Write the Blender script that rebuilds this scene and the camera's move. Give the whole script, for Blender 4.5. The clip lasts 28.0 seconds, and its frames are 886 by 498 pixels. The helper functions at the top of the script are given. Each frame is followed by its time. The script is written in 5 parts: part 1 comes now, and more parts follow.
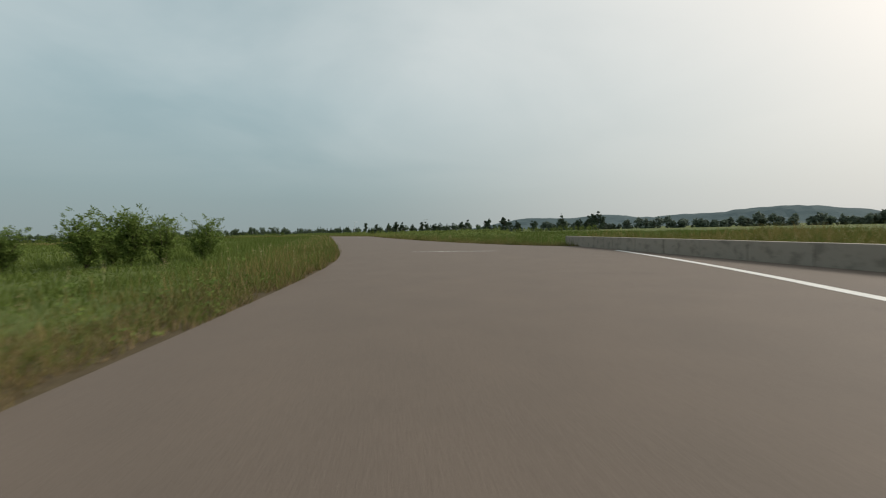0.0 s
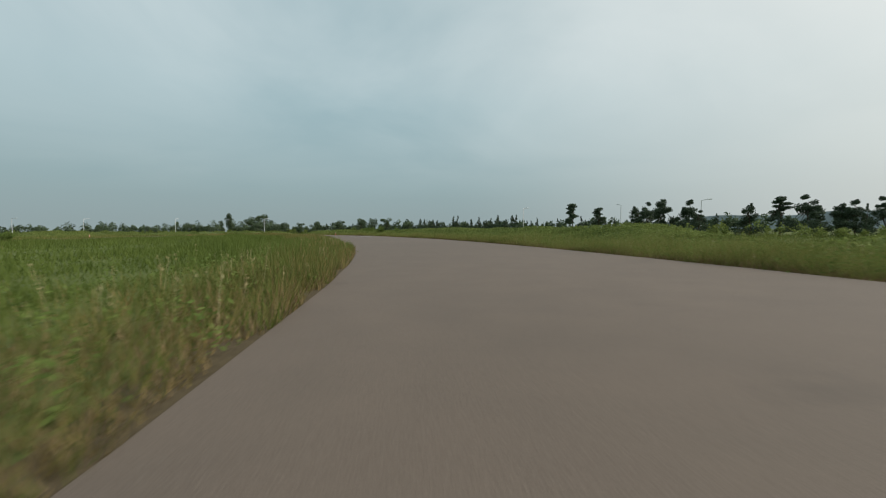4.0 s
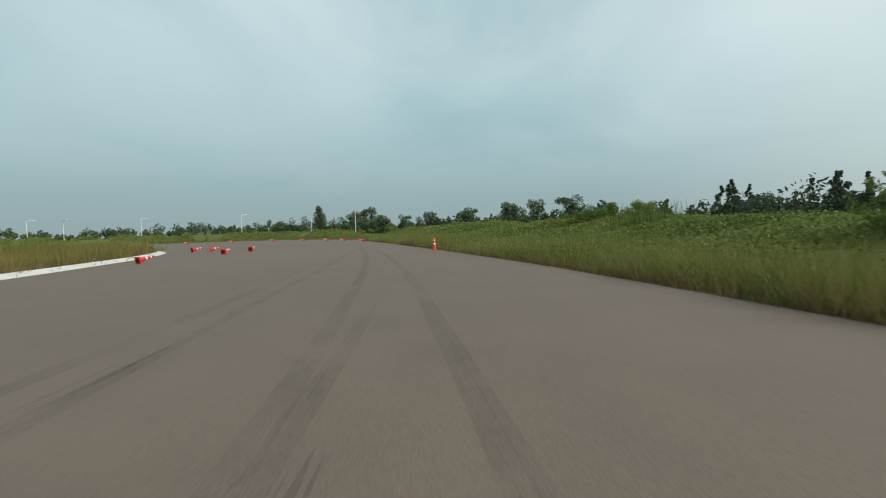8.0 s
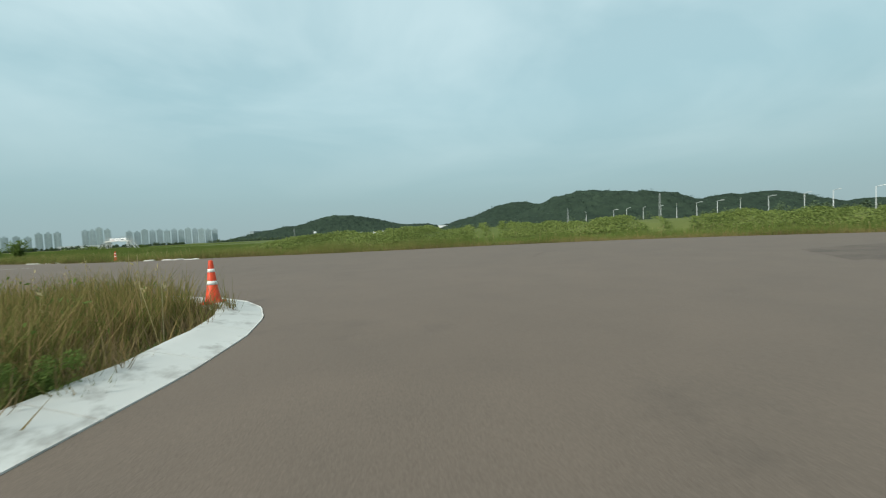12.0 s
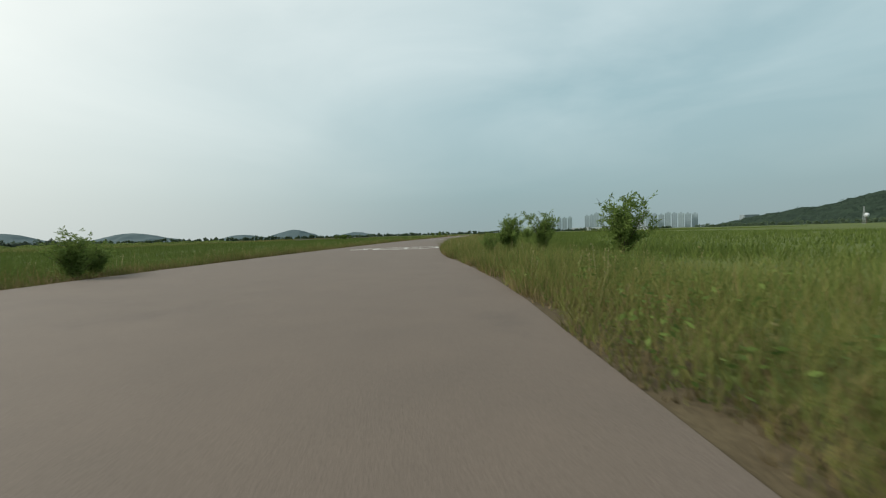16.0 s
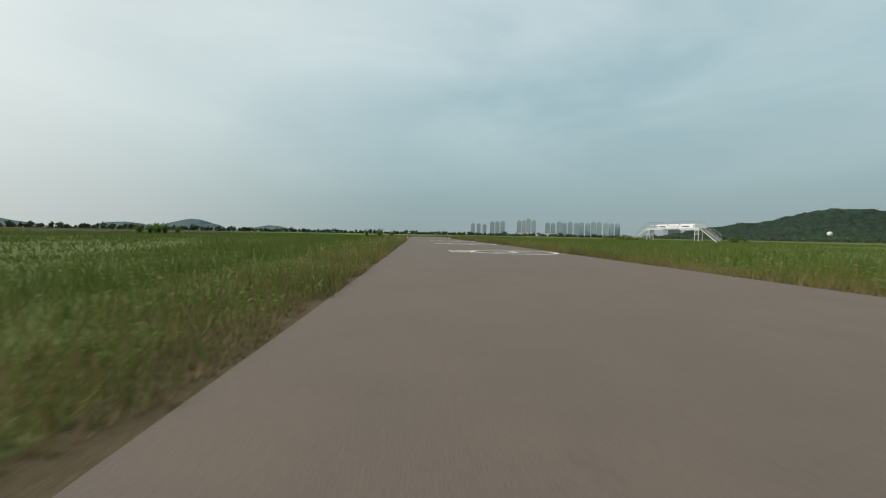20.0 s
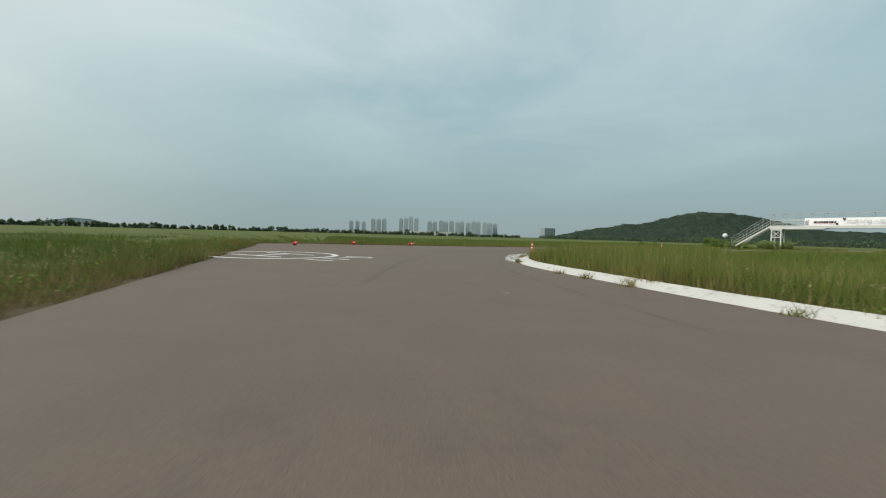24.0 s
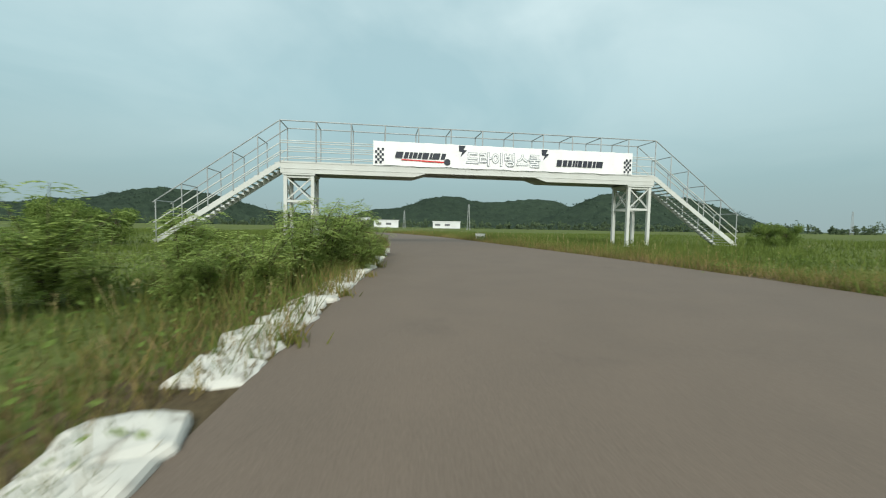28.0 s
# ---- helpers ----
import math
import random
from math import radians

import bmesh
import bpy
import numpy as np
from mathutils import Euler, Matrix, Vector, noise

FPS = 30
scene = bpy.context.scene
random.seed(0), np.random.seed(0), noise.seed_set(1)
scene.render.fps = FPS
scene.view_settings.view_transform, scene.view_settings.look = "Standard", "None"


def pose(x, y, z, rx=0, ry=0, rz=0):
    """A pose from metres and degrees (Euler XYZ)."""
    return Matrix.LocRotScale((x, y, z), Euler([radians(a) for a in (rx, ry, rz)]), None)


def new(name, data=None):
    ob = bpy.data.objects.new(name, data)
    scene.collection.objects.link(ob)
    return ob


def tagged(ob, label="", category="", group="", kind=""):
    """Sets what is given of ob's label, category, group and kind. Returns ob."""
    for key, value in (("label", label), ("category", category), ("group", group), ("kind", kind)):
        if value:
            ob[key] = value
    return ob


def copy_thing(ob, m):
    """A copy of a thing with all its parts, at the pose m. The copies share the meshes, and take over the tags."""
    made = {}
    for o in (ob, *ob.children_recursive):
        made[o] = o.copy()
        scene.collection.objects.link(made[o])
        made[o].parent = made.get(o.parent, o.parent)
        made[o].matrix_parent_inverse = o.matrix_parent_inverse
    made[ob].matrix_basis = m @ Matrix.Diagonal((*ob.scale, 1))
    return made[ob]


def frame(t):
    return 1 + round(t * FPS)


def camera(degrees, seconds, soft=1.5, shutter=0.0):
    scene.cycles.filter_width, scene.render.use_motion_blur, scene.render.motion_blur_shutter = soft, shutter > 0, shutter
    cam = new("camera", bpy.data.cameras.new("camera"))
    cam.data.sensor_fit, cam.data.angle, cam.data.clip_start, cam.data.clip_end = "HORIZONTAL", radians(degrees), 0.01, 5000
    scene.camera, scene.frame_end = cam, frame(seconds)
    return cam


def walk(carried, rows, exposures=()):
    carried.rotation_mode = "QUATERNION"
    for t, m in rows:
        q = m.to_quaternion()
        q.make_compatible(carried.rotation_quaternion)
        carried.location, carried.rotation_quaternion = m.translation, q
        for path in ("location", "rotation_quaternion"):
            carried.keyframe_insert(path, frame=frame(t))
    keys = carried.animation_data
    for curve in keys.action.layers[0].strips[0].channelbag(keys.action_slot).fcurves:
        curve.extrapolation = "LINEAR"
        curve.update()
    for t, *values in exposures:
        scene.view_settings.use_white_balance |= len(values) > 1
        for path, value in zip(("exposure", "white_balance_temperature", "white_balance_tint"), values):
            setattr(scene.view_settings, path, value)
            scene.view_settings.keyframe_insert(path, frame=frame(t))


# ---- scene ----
PATH = [
    (0, -0.01, -0.00, 1.12, 87.40, 1.39, 0.01),
    (0.3, -1.39, 10.96, 1.12, 88.02, 1.30, 3.67),
    (0.5, -2.51, 18.22, 1.12, 87.85, 1.13, 5.26),
    (1, -6.50, 36.08, 1.12, 88.16, 0.93, 10.16),
    (1.5, -11.47, 53.53, 1.12, 87.97, 1.51, 12.00),
    (2, -16.72, 70.45, 1.12, 87.62, 0.52, 13.39),
    (2.5, -22.03, 86.76, 1.12, 87.56, 0.13, 13.96),
    (2.8, -24.95, 96.34, 1.12, 87.35, 0.25, 14.30),
    (3, -27.20, 102.55, 1.12, 87.50, 0.21, 14.66),
    (3.2, -29.34, 108.66, 1.12, 87.69, 0.21, 15.13),
    (3.5, -32.66, 117.58, 1.12, 87.18, 0.60, 16.65),
    (4, -38.79, 131.86, 1.12, 87.36, 0.37, 20.34),
    (4.5, -45.65, 145.29, 1.12, 87.45, 0.25, 23.99),
    (5, -53.03, 157.86, 1.12, 87.50, 0.23, 26.77),
    (5.5, -60.65, 169.62, 1.12, 87.54, 0.30, 28.68),
    (6, -68.35, 180.61, 1.12, 87.59, 0.34, 30.85),
    (6.5, -75.97, 190.83, 1.12, 87.53, 0.75, 32.78),
    (7, -83.52, 200.21, 1.12, 87.52, 1.45, 34.41),
    (7.3, -87.74, 205.19, 1.12, 87.46, 1.53, 35.52),
    (7.5, -90.22, 208.25, 1.12, 87.48, 1.88, 36.65),
    (8, -96.20, 215.29, 1.12, 87.08, 1.62, 39.11),
    (8.5, -101.50, 220.93, 1.12, 87.48, 0.79, 40.63),
    (9, -106.61, 226.10, 1.12, 87.29, 1.06, 42.05),
    (9.5, -112.23, 230.49, 1.12, 87.83, 3.24, 53.99),
    (10, -118.61, 232.91, 1.12, 87.79, 2.30, 71.84),
    (10.5, -125.25, 233.29, 1.12, 87.05, 2.84, 89.11),
    (11, -131.64, 231.63, 1.12, 86.86, 3.00, 107.47),
    (11.5, -137.00, 228.24, 1.12, 86.45, 3.01, 123.84),
    (12, -141.17, 224.31, 1.12, 87.41, 2.76, 141.17),
    (12.5, -143.75, 218.92, 1.12, 88.05, 2.16, 158.45),
    (13, -144.70, 212.83, 1.12, 88.36, 2.07, 173.89),
    (13.5, -144.32, 206.40, 1.12, 88.24, 2.57, 183.61),
    (14, -142.98, 199.62, 1.12, 87.86, 1.54, 190.09),
    (14.5, -140.79, 192.54, 1.12, 87.73, 1.01, 195.10),
    (15, -137.81, 185.12, 1.12, 87.74, 0.81, 199.17),
    (15.5, -134.07, 177.34, 1.12, 87.89, 0.88, 202.16),
    (16, -129.79, 169.03, 1.12, 87.84, 1.67, 203.13),
    (16.5, -124.29, 160.63, 1.12, 87.56, 1.06, 203.25),
    (17, -119.53, 151.24, 1.12, 87.30, 1.16, 202.89),
    (17.3, -116.30, 145.38, 1.12, 87.79, -0.26, 202.59),
    (17.5, -114.22, 141.31, 1.12, 87.86, 0.16, 202.11),
    (18, -108.97, 130.78, 1.12, 88.11, 1.02, 201.19),
    (18.5, -103.86, 119.74, 1.12, 87.61, -0.29, 199.14),
    (19, -98.56, 108.11, 1.12, 87.96, -0.85, 197.04),
    (19.3, -94.86, 101.01, 1.12, 86.67, -2.17, 196.61),
    (19.5, -93.02, 95.97, 1.12, 87.97, -0.73, 195.21),
    (20, -88.82, 82.93, 1.12, 87.80, -1.08, 192.80),
    (20.3, -86.26, 74.79, 1.12, 87.75, -0.89, 192.20),
    (20.5, -84.80, 69.19, 1.12, 87.27, -0.59, 192.41),
    (20.8, -81.94, 60.90, 1.12, 87.34, -0.91, 192.93),
    (21, -80.32, 55.37, 1.12, 88.48, -0.61, 191.34),
    (21.5, -76.12, 41.99, 1.12, 86.53, -1.18, 190.85),
    (22, -72.26, 29.64, 1.12, 87.07, -0.95, 193.04),
    (22.5, -68.34, 18.32, 1.12, 87.32, -0.97, 194.34),
    (23, -64.72, 7.76, 1.12, 87.47, -1.24, 192.52),
    (23.5, -62.03, -2.37, 1.12, 87.61, -1.85, 186.16),
    (24, -61.09, -12.24, 1.12, 87.97, -1.59, 175.06),
    (24.2, -61.26, -16.14, 1.12, 88.16, -1.56, 171.64),
    (24.5, -62.37, -22.08, 1.12, 86.65, 0.33, 166.12),
    (24.8, -63.68, -28.08, 1.12, 86.76, 0.16, 160.85),
    (25, -65.01, -31.90, 1.12, 86.68, 0.26, 154.34),
    (25.5, -70.18, -40.43, 1.12, 87.01, 1.13, 141.37),
    (26, -77.12, -47.77, 1.12, 87.45, 0.55, 129.81),
    (26.5, -84.95, -54.25, 1.12, 87.45, 0.01, 121.49),
    (26.8, -89.90, -57.44, 1.12, 87.42, -0.02, 117.42),
    (27, -93.44, -59.32, 1.12, 86.97, -0.34, 115.04),
    (27.5, -102.88, -64.34, 1.12, 86.61, -1.53, 109.80),
    (28, -112.92, -68.52, 1.12, 86.74, -0.89, 107.30),
]
cam = camera(96.6, 28.0, soft=1.1, shutter=0.08)
walk(cam, [(t, pose(x, y, z, rx, ry, rz)) for t, x, y, z, rx, ry, rz in PATH],
     exposures=[(0.0, -0.18, 6600, 11), (3.0, -0.14, 6500, 10), (6.0, -0.06, 6300, 6), (9.0, 0.05, 6250, 4), (10.5, 0.07, 6150, 1), (12.0, 0.22, 6150, 2), (13.0, 0.18, 6180, 3), (14.0, 0.1, 6250, 4), (18.0, 0.0, 6350, 7), (22.0, -0.05, 6400, 8), (24.7, 0.0, 6400, 7),
                (26.0, 0.12, 6350, 6), (28.0, 0.2, 6250, 2)])

# ---------------------------------------------------------------- light
SUN_YAW, SUN_EL = -72.0, 34.0
sun_dir = Vector((-math.sin(radians(SUN_YAW)) * math.cos(radians(SUN_EL)),
                  math.cos(radians(SUN_YAW)) * math.cos(radians(SUN_EL)), math.sin(radians(SUN_EL))))
sun = new("sun", bpy.data.lights.new("sun", "SUN"))
sun.data.energy, sun.data.angle, sun.data.color = 3.0, radians(18), (1.0, 0.94, 0.84)
sun.matrix_world = Matrix.Translation((0, 0, 80)) @ sun_dir.to_track_quat("Z", "Y").to_matrix().to_4x4()

world = bpy.data.worlds.new("hazy_sky")
scene.world = world
world.use_nodes = True


def wire(nt, kind, **values):
    """A node with input values given by name; a value that is a socket becomes a link."""
    n = nt.nodes.new(kind)
    for key, v in values.items():
        sock = n.inputs[int(key[1:])] if key[0] == "i" and key[1:].isdigit() else n.inputs[key.replace("_", " ")]
        if isinstance(v, bpy.types.NodeSocket):
            nt.links.new(v, sock)
        else:
            sock.default_value = v
    return n


def ramp(nt, fac, stops):
    n = nt.nodes.new("ShaderNodeValToRGB")
    el = n.color_ramp.elements
    while len(el) < len(stops):
        el.new(0.5)
    for e, (pos_, c) in zip(el, stops):
        e.position, e.color = pos_, (*c, 1)
    nt.links.new(fac, n.inputs[0])
    return n.outputs[0]


def math_node(nt, op, a, b=0.5, clamp=False):
    n = nt.nodes.new("ShaderNodeMath")
    n.operation, n.use_clamp = op, clamp
    for i, v in enumerate((a, b)):
        if isinstance(v, bpy.types.NodeSocket):
            nt.links.new(v, n.inputs[i])
        else:
            n.inputs[i].default_value = v
    return n.outputs[0]


def mix(nt, fac, a, b, mode="MIX"):
    n = nt.nodes.new("ShaderNodeMix")
    n.data_type, n.blend_type = "RGBA", mode
    for sock, v in ((n.inputs[0], fac), (n.inputs[6], a), (n.inputs[7], b)):
        if isinstance(v, bpy.types.NodeSocket):
            nt.links.new(v, sock)
        else:
            sock.default_value = (*v, 1) if isinstance(v, tuple) else v
    return n.outputs[2]


nt = world.node_tree
nt.nodes.clear()
sky = nt.nodes.new("ShaderNodeTexSky")
sky.sky_type, sky.sun_disc = "NISHITA", False
sky.sun_elevation, sky.sun_rotation = radians(SUN_EL), radians(-SUN_YAW)
sky.air_density, sky.dust_density, sky.ozone_density = 1.4, 6.0, 2.0
way = nt.nodes.new("ShaderNodeTexCoord").outputs["Generated"]
split = wire(nt, "ShaderNodeSeparateXYZ", Vector=way)
up_ = split.outputs[2]
haze = ramp(nt, up_, [(0.0, (0.35, 0.43, 0.44)), (0.1, (0.36, 0.48, 0.50)), (0.3, (0.43, 0.59, 0.63)), (0.6, (0.60, 0.73, 0.77)), (1.0, (0.70, 0.80, 0.83))])
# drawn-out cloud layers, flattened towards the horizon
lift = math_node(nt, "ADD", math_node(nt, "MAXIMUM", up_, 0.0), 0.16)
cx_ = math_node(nt, "DIVIDE", split.outputs[0], lift)
cy_ = math_node(nt, "DIVIDE", split.outputs[1], lift)
flat_ = wire(nt, "ShaderNodeCombineXYZ", X=cx_, Y=cy_, Z=0.0).outputs[0]
cloud = wire(nt, "ShaderNodeTexNoise", Vector=flat_, Scale=0.75, Detail=6.0, Roughness=0.5, Distortion=0.5).outputs[0]
cover = ramp(nt, cloud, [(0.36, (0, 0, 0)), (0.66, (1, 1, 1))])
clouds = mix(nt, cover, (0.40, 0.55, 0.60), (0.74, 0.84, 0.86))
high = ramp(nt, up_, [(0.08, (0, 0, 0)), (0.42, (1, 1, 1))])
dome = mix(nt, math_node(nt, "MULTIPLY", high, 0.75), haze, clouds)
# the veiled sun brightens the haze on its side
dot = wire(nt, "ShaderNodeVectorMath", i0=way, i1=tuple(sun_dir))
dot.operation = "DOT_PRODUCT"
near = math_node(nt, "MAXIMUM", dot.outputs["Value"], 0.0)
glow = math_node(nt, "ADD", math_node(nt, "MULTIPLY", math_node(nt, "POWER", near, 12.0), 1.0),
                 math_node(nt, "MULTIPLY", math_node(nt, "POWER", near, 1.5), 0.72))
lit = mix(nt, glow, dome, (1.25, 1.2, 1.12))
clear = mix(nt, 1.0, sky.outputs[0], (0.05, 0.05, 0.05), "MULTIPLY")
final = mix(nt, 0.12, lit, clear)
bg = wire(nt, "ShaderNodeBackground", Color=final, Strength=1.0)
out = nt.nodes.new("ShaderNodeOutputWorld")
nt.links.new(bg.outputs[0], out.inputs[0])

# ---------------------------------------------------------------- materials
def material(name, build):
    m = bpy.data.materials.new(name)
    m.use_nodes = True
    t = m.node_tree
    t.nodes.clear()
    shader = build(t)
    o = t.nodes.new("ShaderNodeOutputMaterial")
    t.links.new(shader, o.inputs[0])
    return m


def principled(t, color, rough=0.8, bump=None, strength=0.3, distance=0.02, metal=0.0, spec=0.3):
    p = wire(t, "ShaderNodeBsdfPrincipled", Base_Color=color if isinstance(color, bpy.types.NodeSocket) else (*color, 1),
             Roughness=rough, Metallic=metal)
    p.inputs["Specular IOR Level"].default_value = spec
    if bump is not None:
        b = wire(t, "ShaderNodeBump", Strength=strength, Distance=distance, Height=bump)
        t.links.new(b.outputs[0], p.inputs["Normal"])
    return p.outputs[0]


def where(t):
    return t.nodes.new("ShaderNodeNewGeometry").outputs["Position"]


def noise_at(t, vec, scale, detail=4.0, rough=0.55):
    return wire(t, "ShaderNodeTexNoise", Vector=vec, Scale=scale, Detail=detail, Roughness=rough).outputs[0]


def asphalt_build(t):
    p = where(t)
    big = noise_at(t, p, 0.09, 5)
    mid = noise_at(t, p, 0.9, 5)
    fine = noise_at(t, p, 60.0, 3, 0.7)
    grit = noise_at(t, p, 17.0, 4, 0.75)
    c = ramp(t, big, [(0.3, (0.106, 0.078, 0.057)), (0.55, (0.137, 0.099, 0.072)), (0.75, (0.164, 0.119, 0.088))])
    c = mix(t, 0.45, c, ramp(t, mid, [(0.3, (0.086, 0.064, 0.048)), (0.7, (0.161, 0.118, 0.088))]))
    c = mix(t, 0.3, c, ramp(t, grit, [(0.3, (0.062, 0.050, 0.041)), (0.7, (0.158, 0.126, 0.102))]))
    c = mix(t, 0.35, c, ramp(t, fine, [(0.25, (0.048, 0.040, 0.035)), (0.5, (0.126, 0.104, 0.088)), (0.8, (0.25, 0.215, 0.185))]))
    # oil stains of their own shape
    stain = noise_at(t, p, 0.33, 6, 0.72)
    c = mix(t, ramp(t, stain, [(0.60, (0, 0, 0)), (0.74, (0.45, 0.45, 0.45))]), c, (0.062, 0.050, 0.042))
    return principled(t, c, 0.82, fine, 0.35, 0.01, spec=0.35)


def ground_build(t):
    p = where(t)
    big = noise_at(t, p, 0.03, 5)
    mid = noise_at(t, p, 0.5, 6)
    fine = noise_at(t, p, 14.0, 4, 0.7)
    c = ramp(t, big, [(0.3, (0.066, 0.096, 0.024)), (0.5, (0.092, 0.126, 0.033)), (0.7, (0.128, 0.142, 0.046))])
    c = mix(t, 0.4, c, ramp(t, mid, [(0.3, (0.055, 0.075, 0.022)), (0.6, (0.11, 0.13, 0.04)), (0.8, (0.17, 0.145, 0.06))]))
    c = mix(t, 0.35, c, ramp(t, fine, [(0.3, (0.035, 0.045, 0.015)), (0.7, (0.15, 0.165, 0.055))]))
    return principled(t, c, 0.9, mid, 0.8, 0.3, spec=0.1)


def leafy(dark, light, dry, dry_at=0.8, trans=0.25):
    """Grass and leaves: every blade its own tone, light that passes through."""
    def build(t):
        r = t.nodes.new("ShaderNodeNewGeometry").outputs["Random Per Island"]
        p = where(t)
        patch = noise_at(t, p, 0.22, 4)
        k = math_node(t, "ADD", math_node(t, "MULTIPLY", r, 0.40), math_node(t, "MULTIPLY", patch, 0.70))
        c = ramp(t, k, [(0.25, dark), (0.55, light), (dry_at, light), (min(dry_at + 0.12, 1.0), dry)])
        d = principled(t, c, 0.8, spec=0.12)
        tr = wire(t, "ShaderNodeBsdfTranslucent", Color=c)
        m = wire(t, "ShaderNodeMixShader", i0=trans, i1=d, i2=tr.outputs[0])
        return m.outputs[0]
    return build


def paint_build(color, wear, amount=0.45, scale=6.0):
    def build(t):
        p = where(t)
        n = noise_at(t, p, scale, 6, 0.65)
        f = ramp(t, n, [(amount, (0, 0, 0)), (amount + 0.12, (1, 1, 1))])
        c = mix(t, f, color, wear)
        c = mix(t, 0.2, c, ramp(t, noise_at(t, p, 1.2, 4), [(0.3, (0.3, 0.28, 0.25)), (0.7, color)]))
        return principled(t, c, 0.7, n, 0.2, 0.01)
    return build


def plain_build(color, rough=0.6, metal=0.0, vary=0.12, scale=8.0, spec=0.3):
    def build(t):
        p = where(t)
        n = noise_at(t, p, scale, 5)
        lo = tuple(v * (1 - 2 * vary) for v in color)
        hi = tuple(min(1.0, v * (1 + vary)) for v in color)
        c = ramp(t, n, [(0.3, lo), (0.7, hi)])
        return principled(t, c, rough, n, 0.1, 0.005, metal, spec)
    return build


def forest_build(dark, light, scale):
    def build(t):
        p = where(t)
        n = noise_at(t, p, scale, 6, 0.7)
        n2 = noise_at(t, p, scale * 0.13, 4)
        c = ramp(t, n, [(0.32, dark), (0.66, light)])
        c = mix(t, 0.3, c, ramp(t, n2, [(0.35, dark), (0.65, light)]))
        return principled(t, c, 0.95, n, 1.0, 3.0, spec=0.05)
    return build


def rubber_build(t, strength=0.48):
    p = where(t)
    n = noise_at(t, p, 0.7, 5, 0.6)
    f = noise_at(t, p, 9.0, 4, 0.7)
    a = math_node(t, "MULTIPLY", ramp(t, n, [(0.35, (0.05, 0.05, 0.05)), (0.65, (1, 1, 1))]),
                  ramp(t, f, [(0.25, (0.2, 0.2, 0.2)), (0.7, (0.75, 0.75, 0.75))]))
    d = principled(t, (0.06, 0.055, 0.052), 0.75)
    clear_ = t.nodes.new("ShaderNodeBsdfTransparent").outputs[0]
    return wire(t, "ShaderNodeMixShader", i0=math_node(t, "MULTIPLY", a, strength), i1=clear_, i2=d).outputs[0]


def worn_build(t):
    p = where(t)
    n = noise_at(t, p, 3.5, 6, 0.7)
    a = ramp(t, n, [(0.40, (0, 0, 0)), (0.56, (0.95, 0.95, 0.95))])
    d = principled(t, (0.55, 0.54, 0.52), 0.8)
    clear_ = t.nodes.new("ShaderNodeBsdfTransparent").outputs[0]
    return wire(t, "ShaderNodeMixShader", i0=a, i1=clear_, i2=d).outputs[0]


M = {}
M["asphalt"] = material("asphalt", asphalt_build)
M["ground"] = material("meadow_soil", ground_build)
M["grass"] = material("grass_green", leafy((0.060, 0.088, 0.020), (0.112, 0.150, 0.034), (0.20, 0.185, 0.068), 0.76))
M["weeds"] = material("grass_mixed", leafy((0.070, 0.082, 0.021), (0.150, 0.152, 0.042), (0.27, 0.195, 0.082), 0.60))
M["fine"] = material("fine_grass", leafy((0.100, 0.116, 0.032), (0.205, 0.212, 0.064), (0.29, 0.235, 0.10), 0.70, 0.35))
M["rust"] = material("rusty_stalks", leafy((0.10, 0.050, 0.030), (0.19, 0.105, 0.062), (0.28, 0.19, 0.11), 0.6))
M["dry"] = material("grass_dry", leafy((0.13, 0.10, 0.04), (0.24, 0.19, 0.07), (0.34, 0.22, 0.12), 0.6))
M["soil"] = material("verge_soil", lambda t: principled(t, mix(t, 0.5, ramp(t, noise_at(t, where(t), 1.3, 5), [(0.3, (0.065, 0.048, 0.028)), (0.7, (0.12, 0.092, 0.054))]),
                                                               ramp(t, noise_at(t, where(t), 22.0, 4, 0.7), [(0.3, (0.04, 0.03, 0.02)), (0.7, (0.13, 0.105, 0.062))])), 0.95, noise_at(t, where(t), 22.0, 4, 0.7), 0.6, 0.03, spec=0.1))
M["straw"] = material("seed_heads", leafy((0.16, 0.14, 0.06), (0.34, 0.29, 0.14), (0.44, 0.38, 0.22), 0.6, 0.3))
M["brown"] = material("dead_grass", leafy((0.085, 0.065, 0.03), (0.19, 0.148, 0.07), (0.27, 0.20, 0.11), 0.6))
M["leaf"] = material("bush_leaves", leafy((0.06, 0.10, 0.024), (0.155, 0.215, 0.055), (0.24, 0.26, 0.085), 0.76, 0.35))
M["vine"] = material("vine_leaves", leafy((0.066, 0.098, 0.028), (0.185, 0.230, 0.066), (0.26, 0.27, 0.10), 0.76, 0.35))
M["locust"] = material("locust_leaves", leafy((0.20, 0.27, 0.075), (0.38, 0.47, 0.15), (0.50, 0.54, 0.27), 0.68, 0.45))
# tree and pine greens are lightened, some haze mixed into the colour
M["tree"] = material("tree_leaves", leafy((0.046, 0.070, 0.044), (0.098, 0.134, 0.075), (0.13, 0.165, 0.088), 0.85, 0.2))
# paler, bluer copy of the tree leaves with haze put into the colour
M["hazy_tree"] = material("hazed_leaves", leafy((0.075, 0.098, 0.080), (0.135, 0.165, 0.125), (0.165, 0.19, 0.14), 0.85, 0.25))
M["pine"] = material("pine_needles", leafy((0.036, 0.055, 0.039), (0.074, 0.102, 0.062), (0.095, 0.12, 0.068), 0.9, 0.12))
M["bark"] = material("bark", plain_build((0.09, 0.07, 0.05), 0.9, vary=0.3, scale=12))
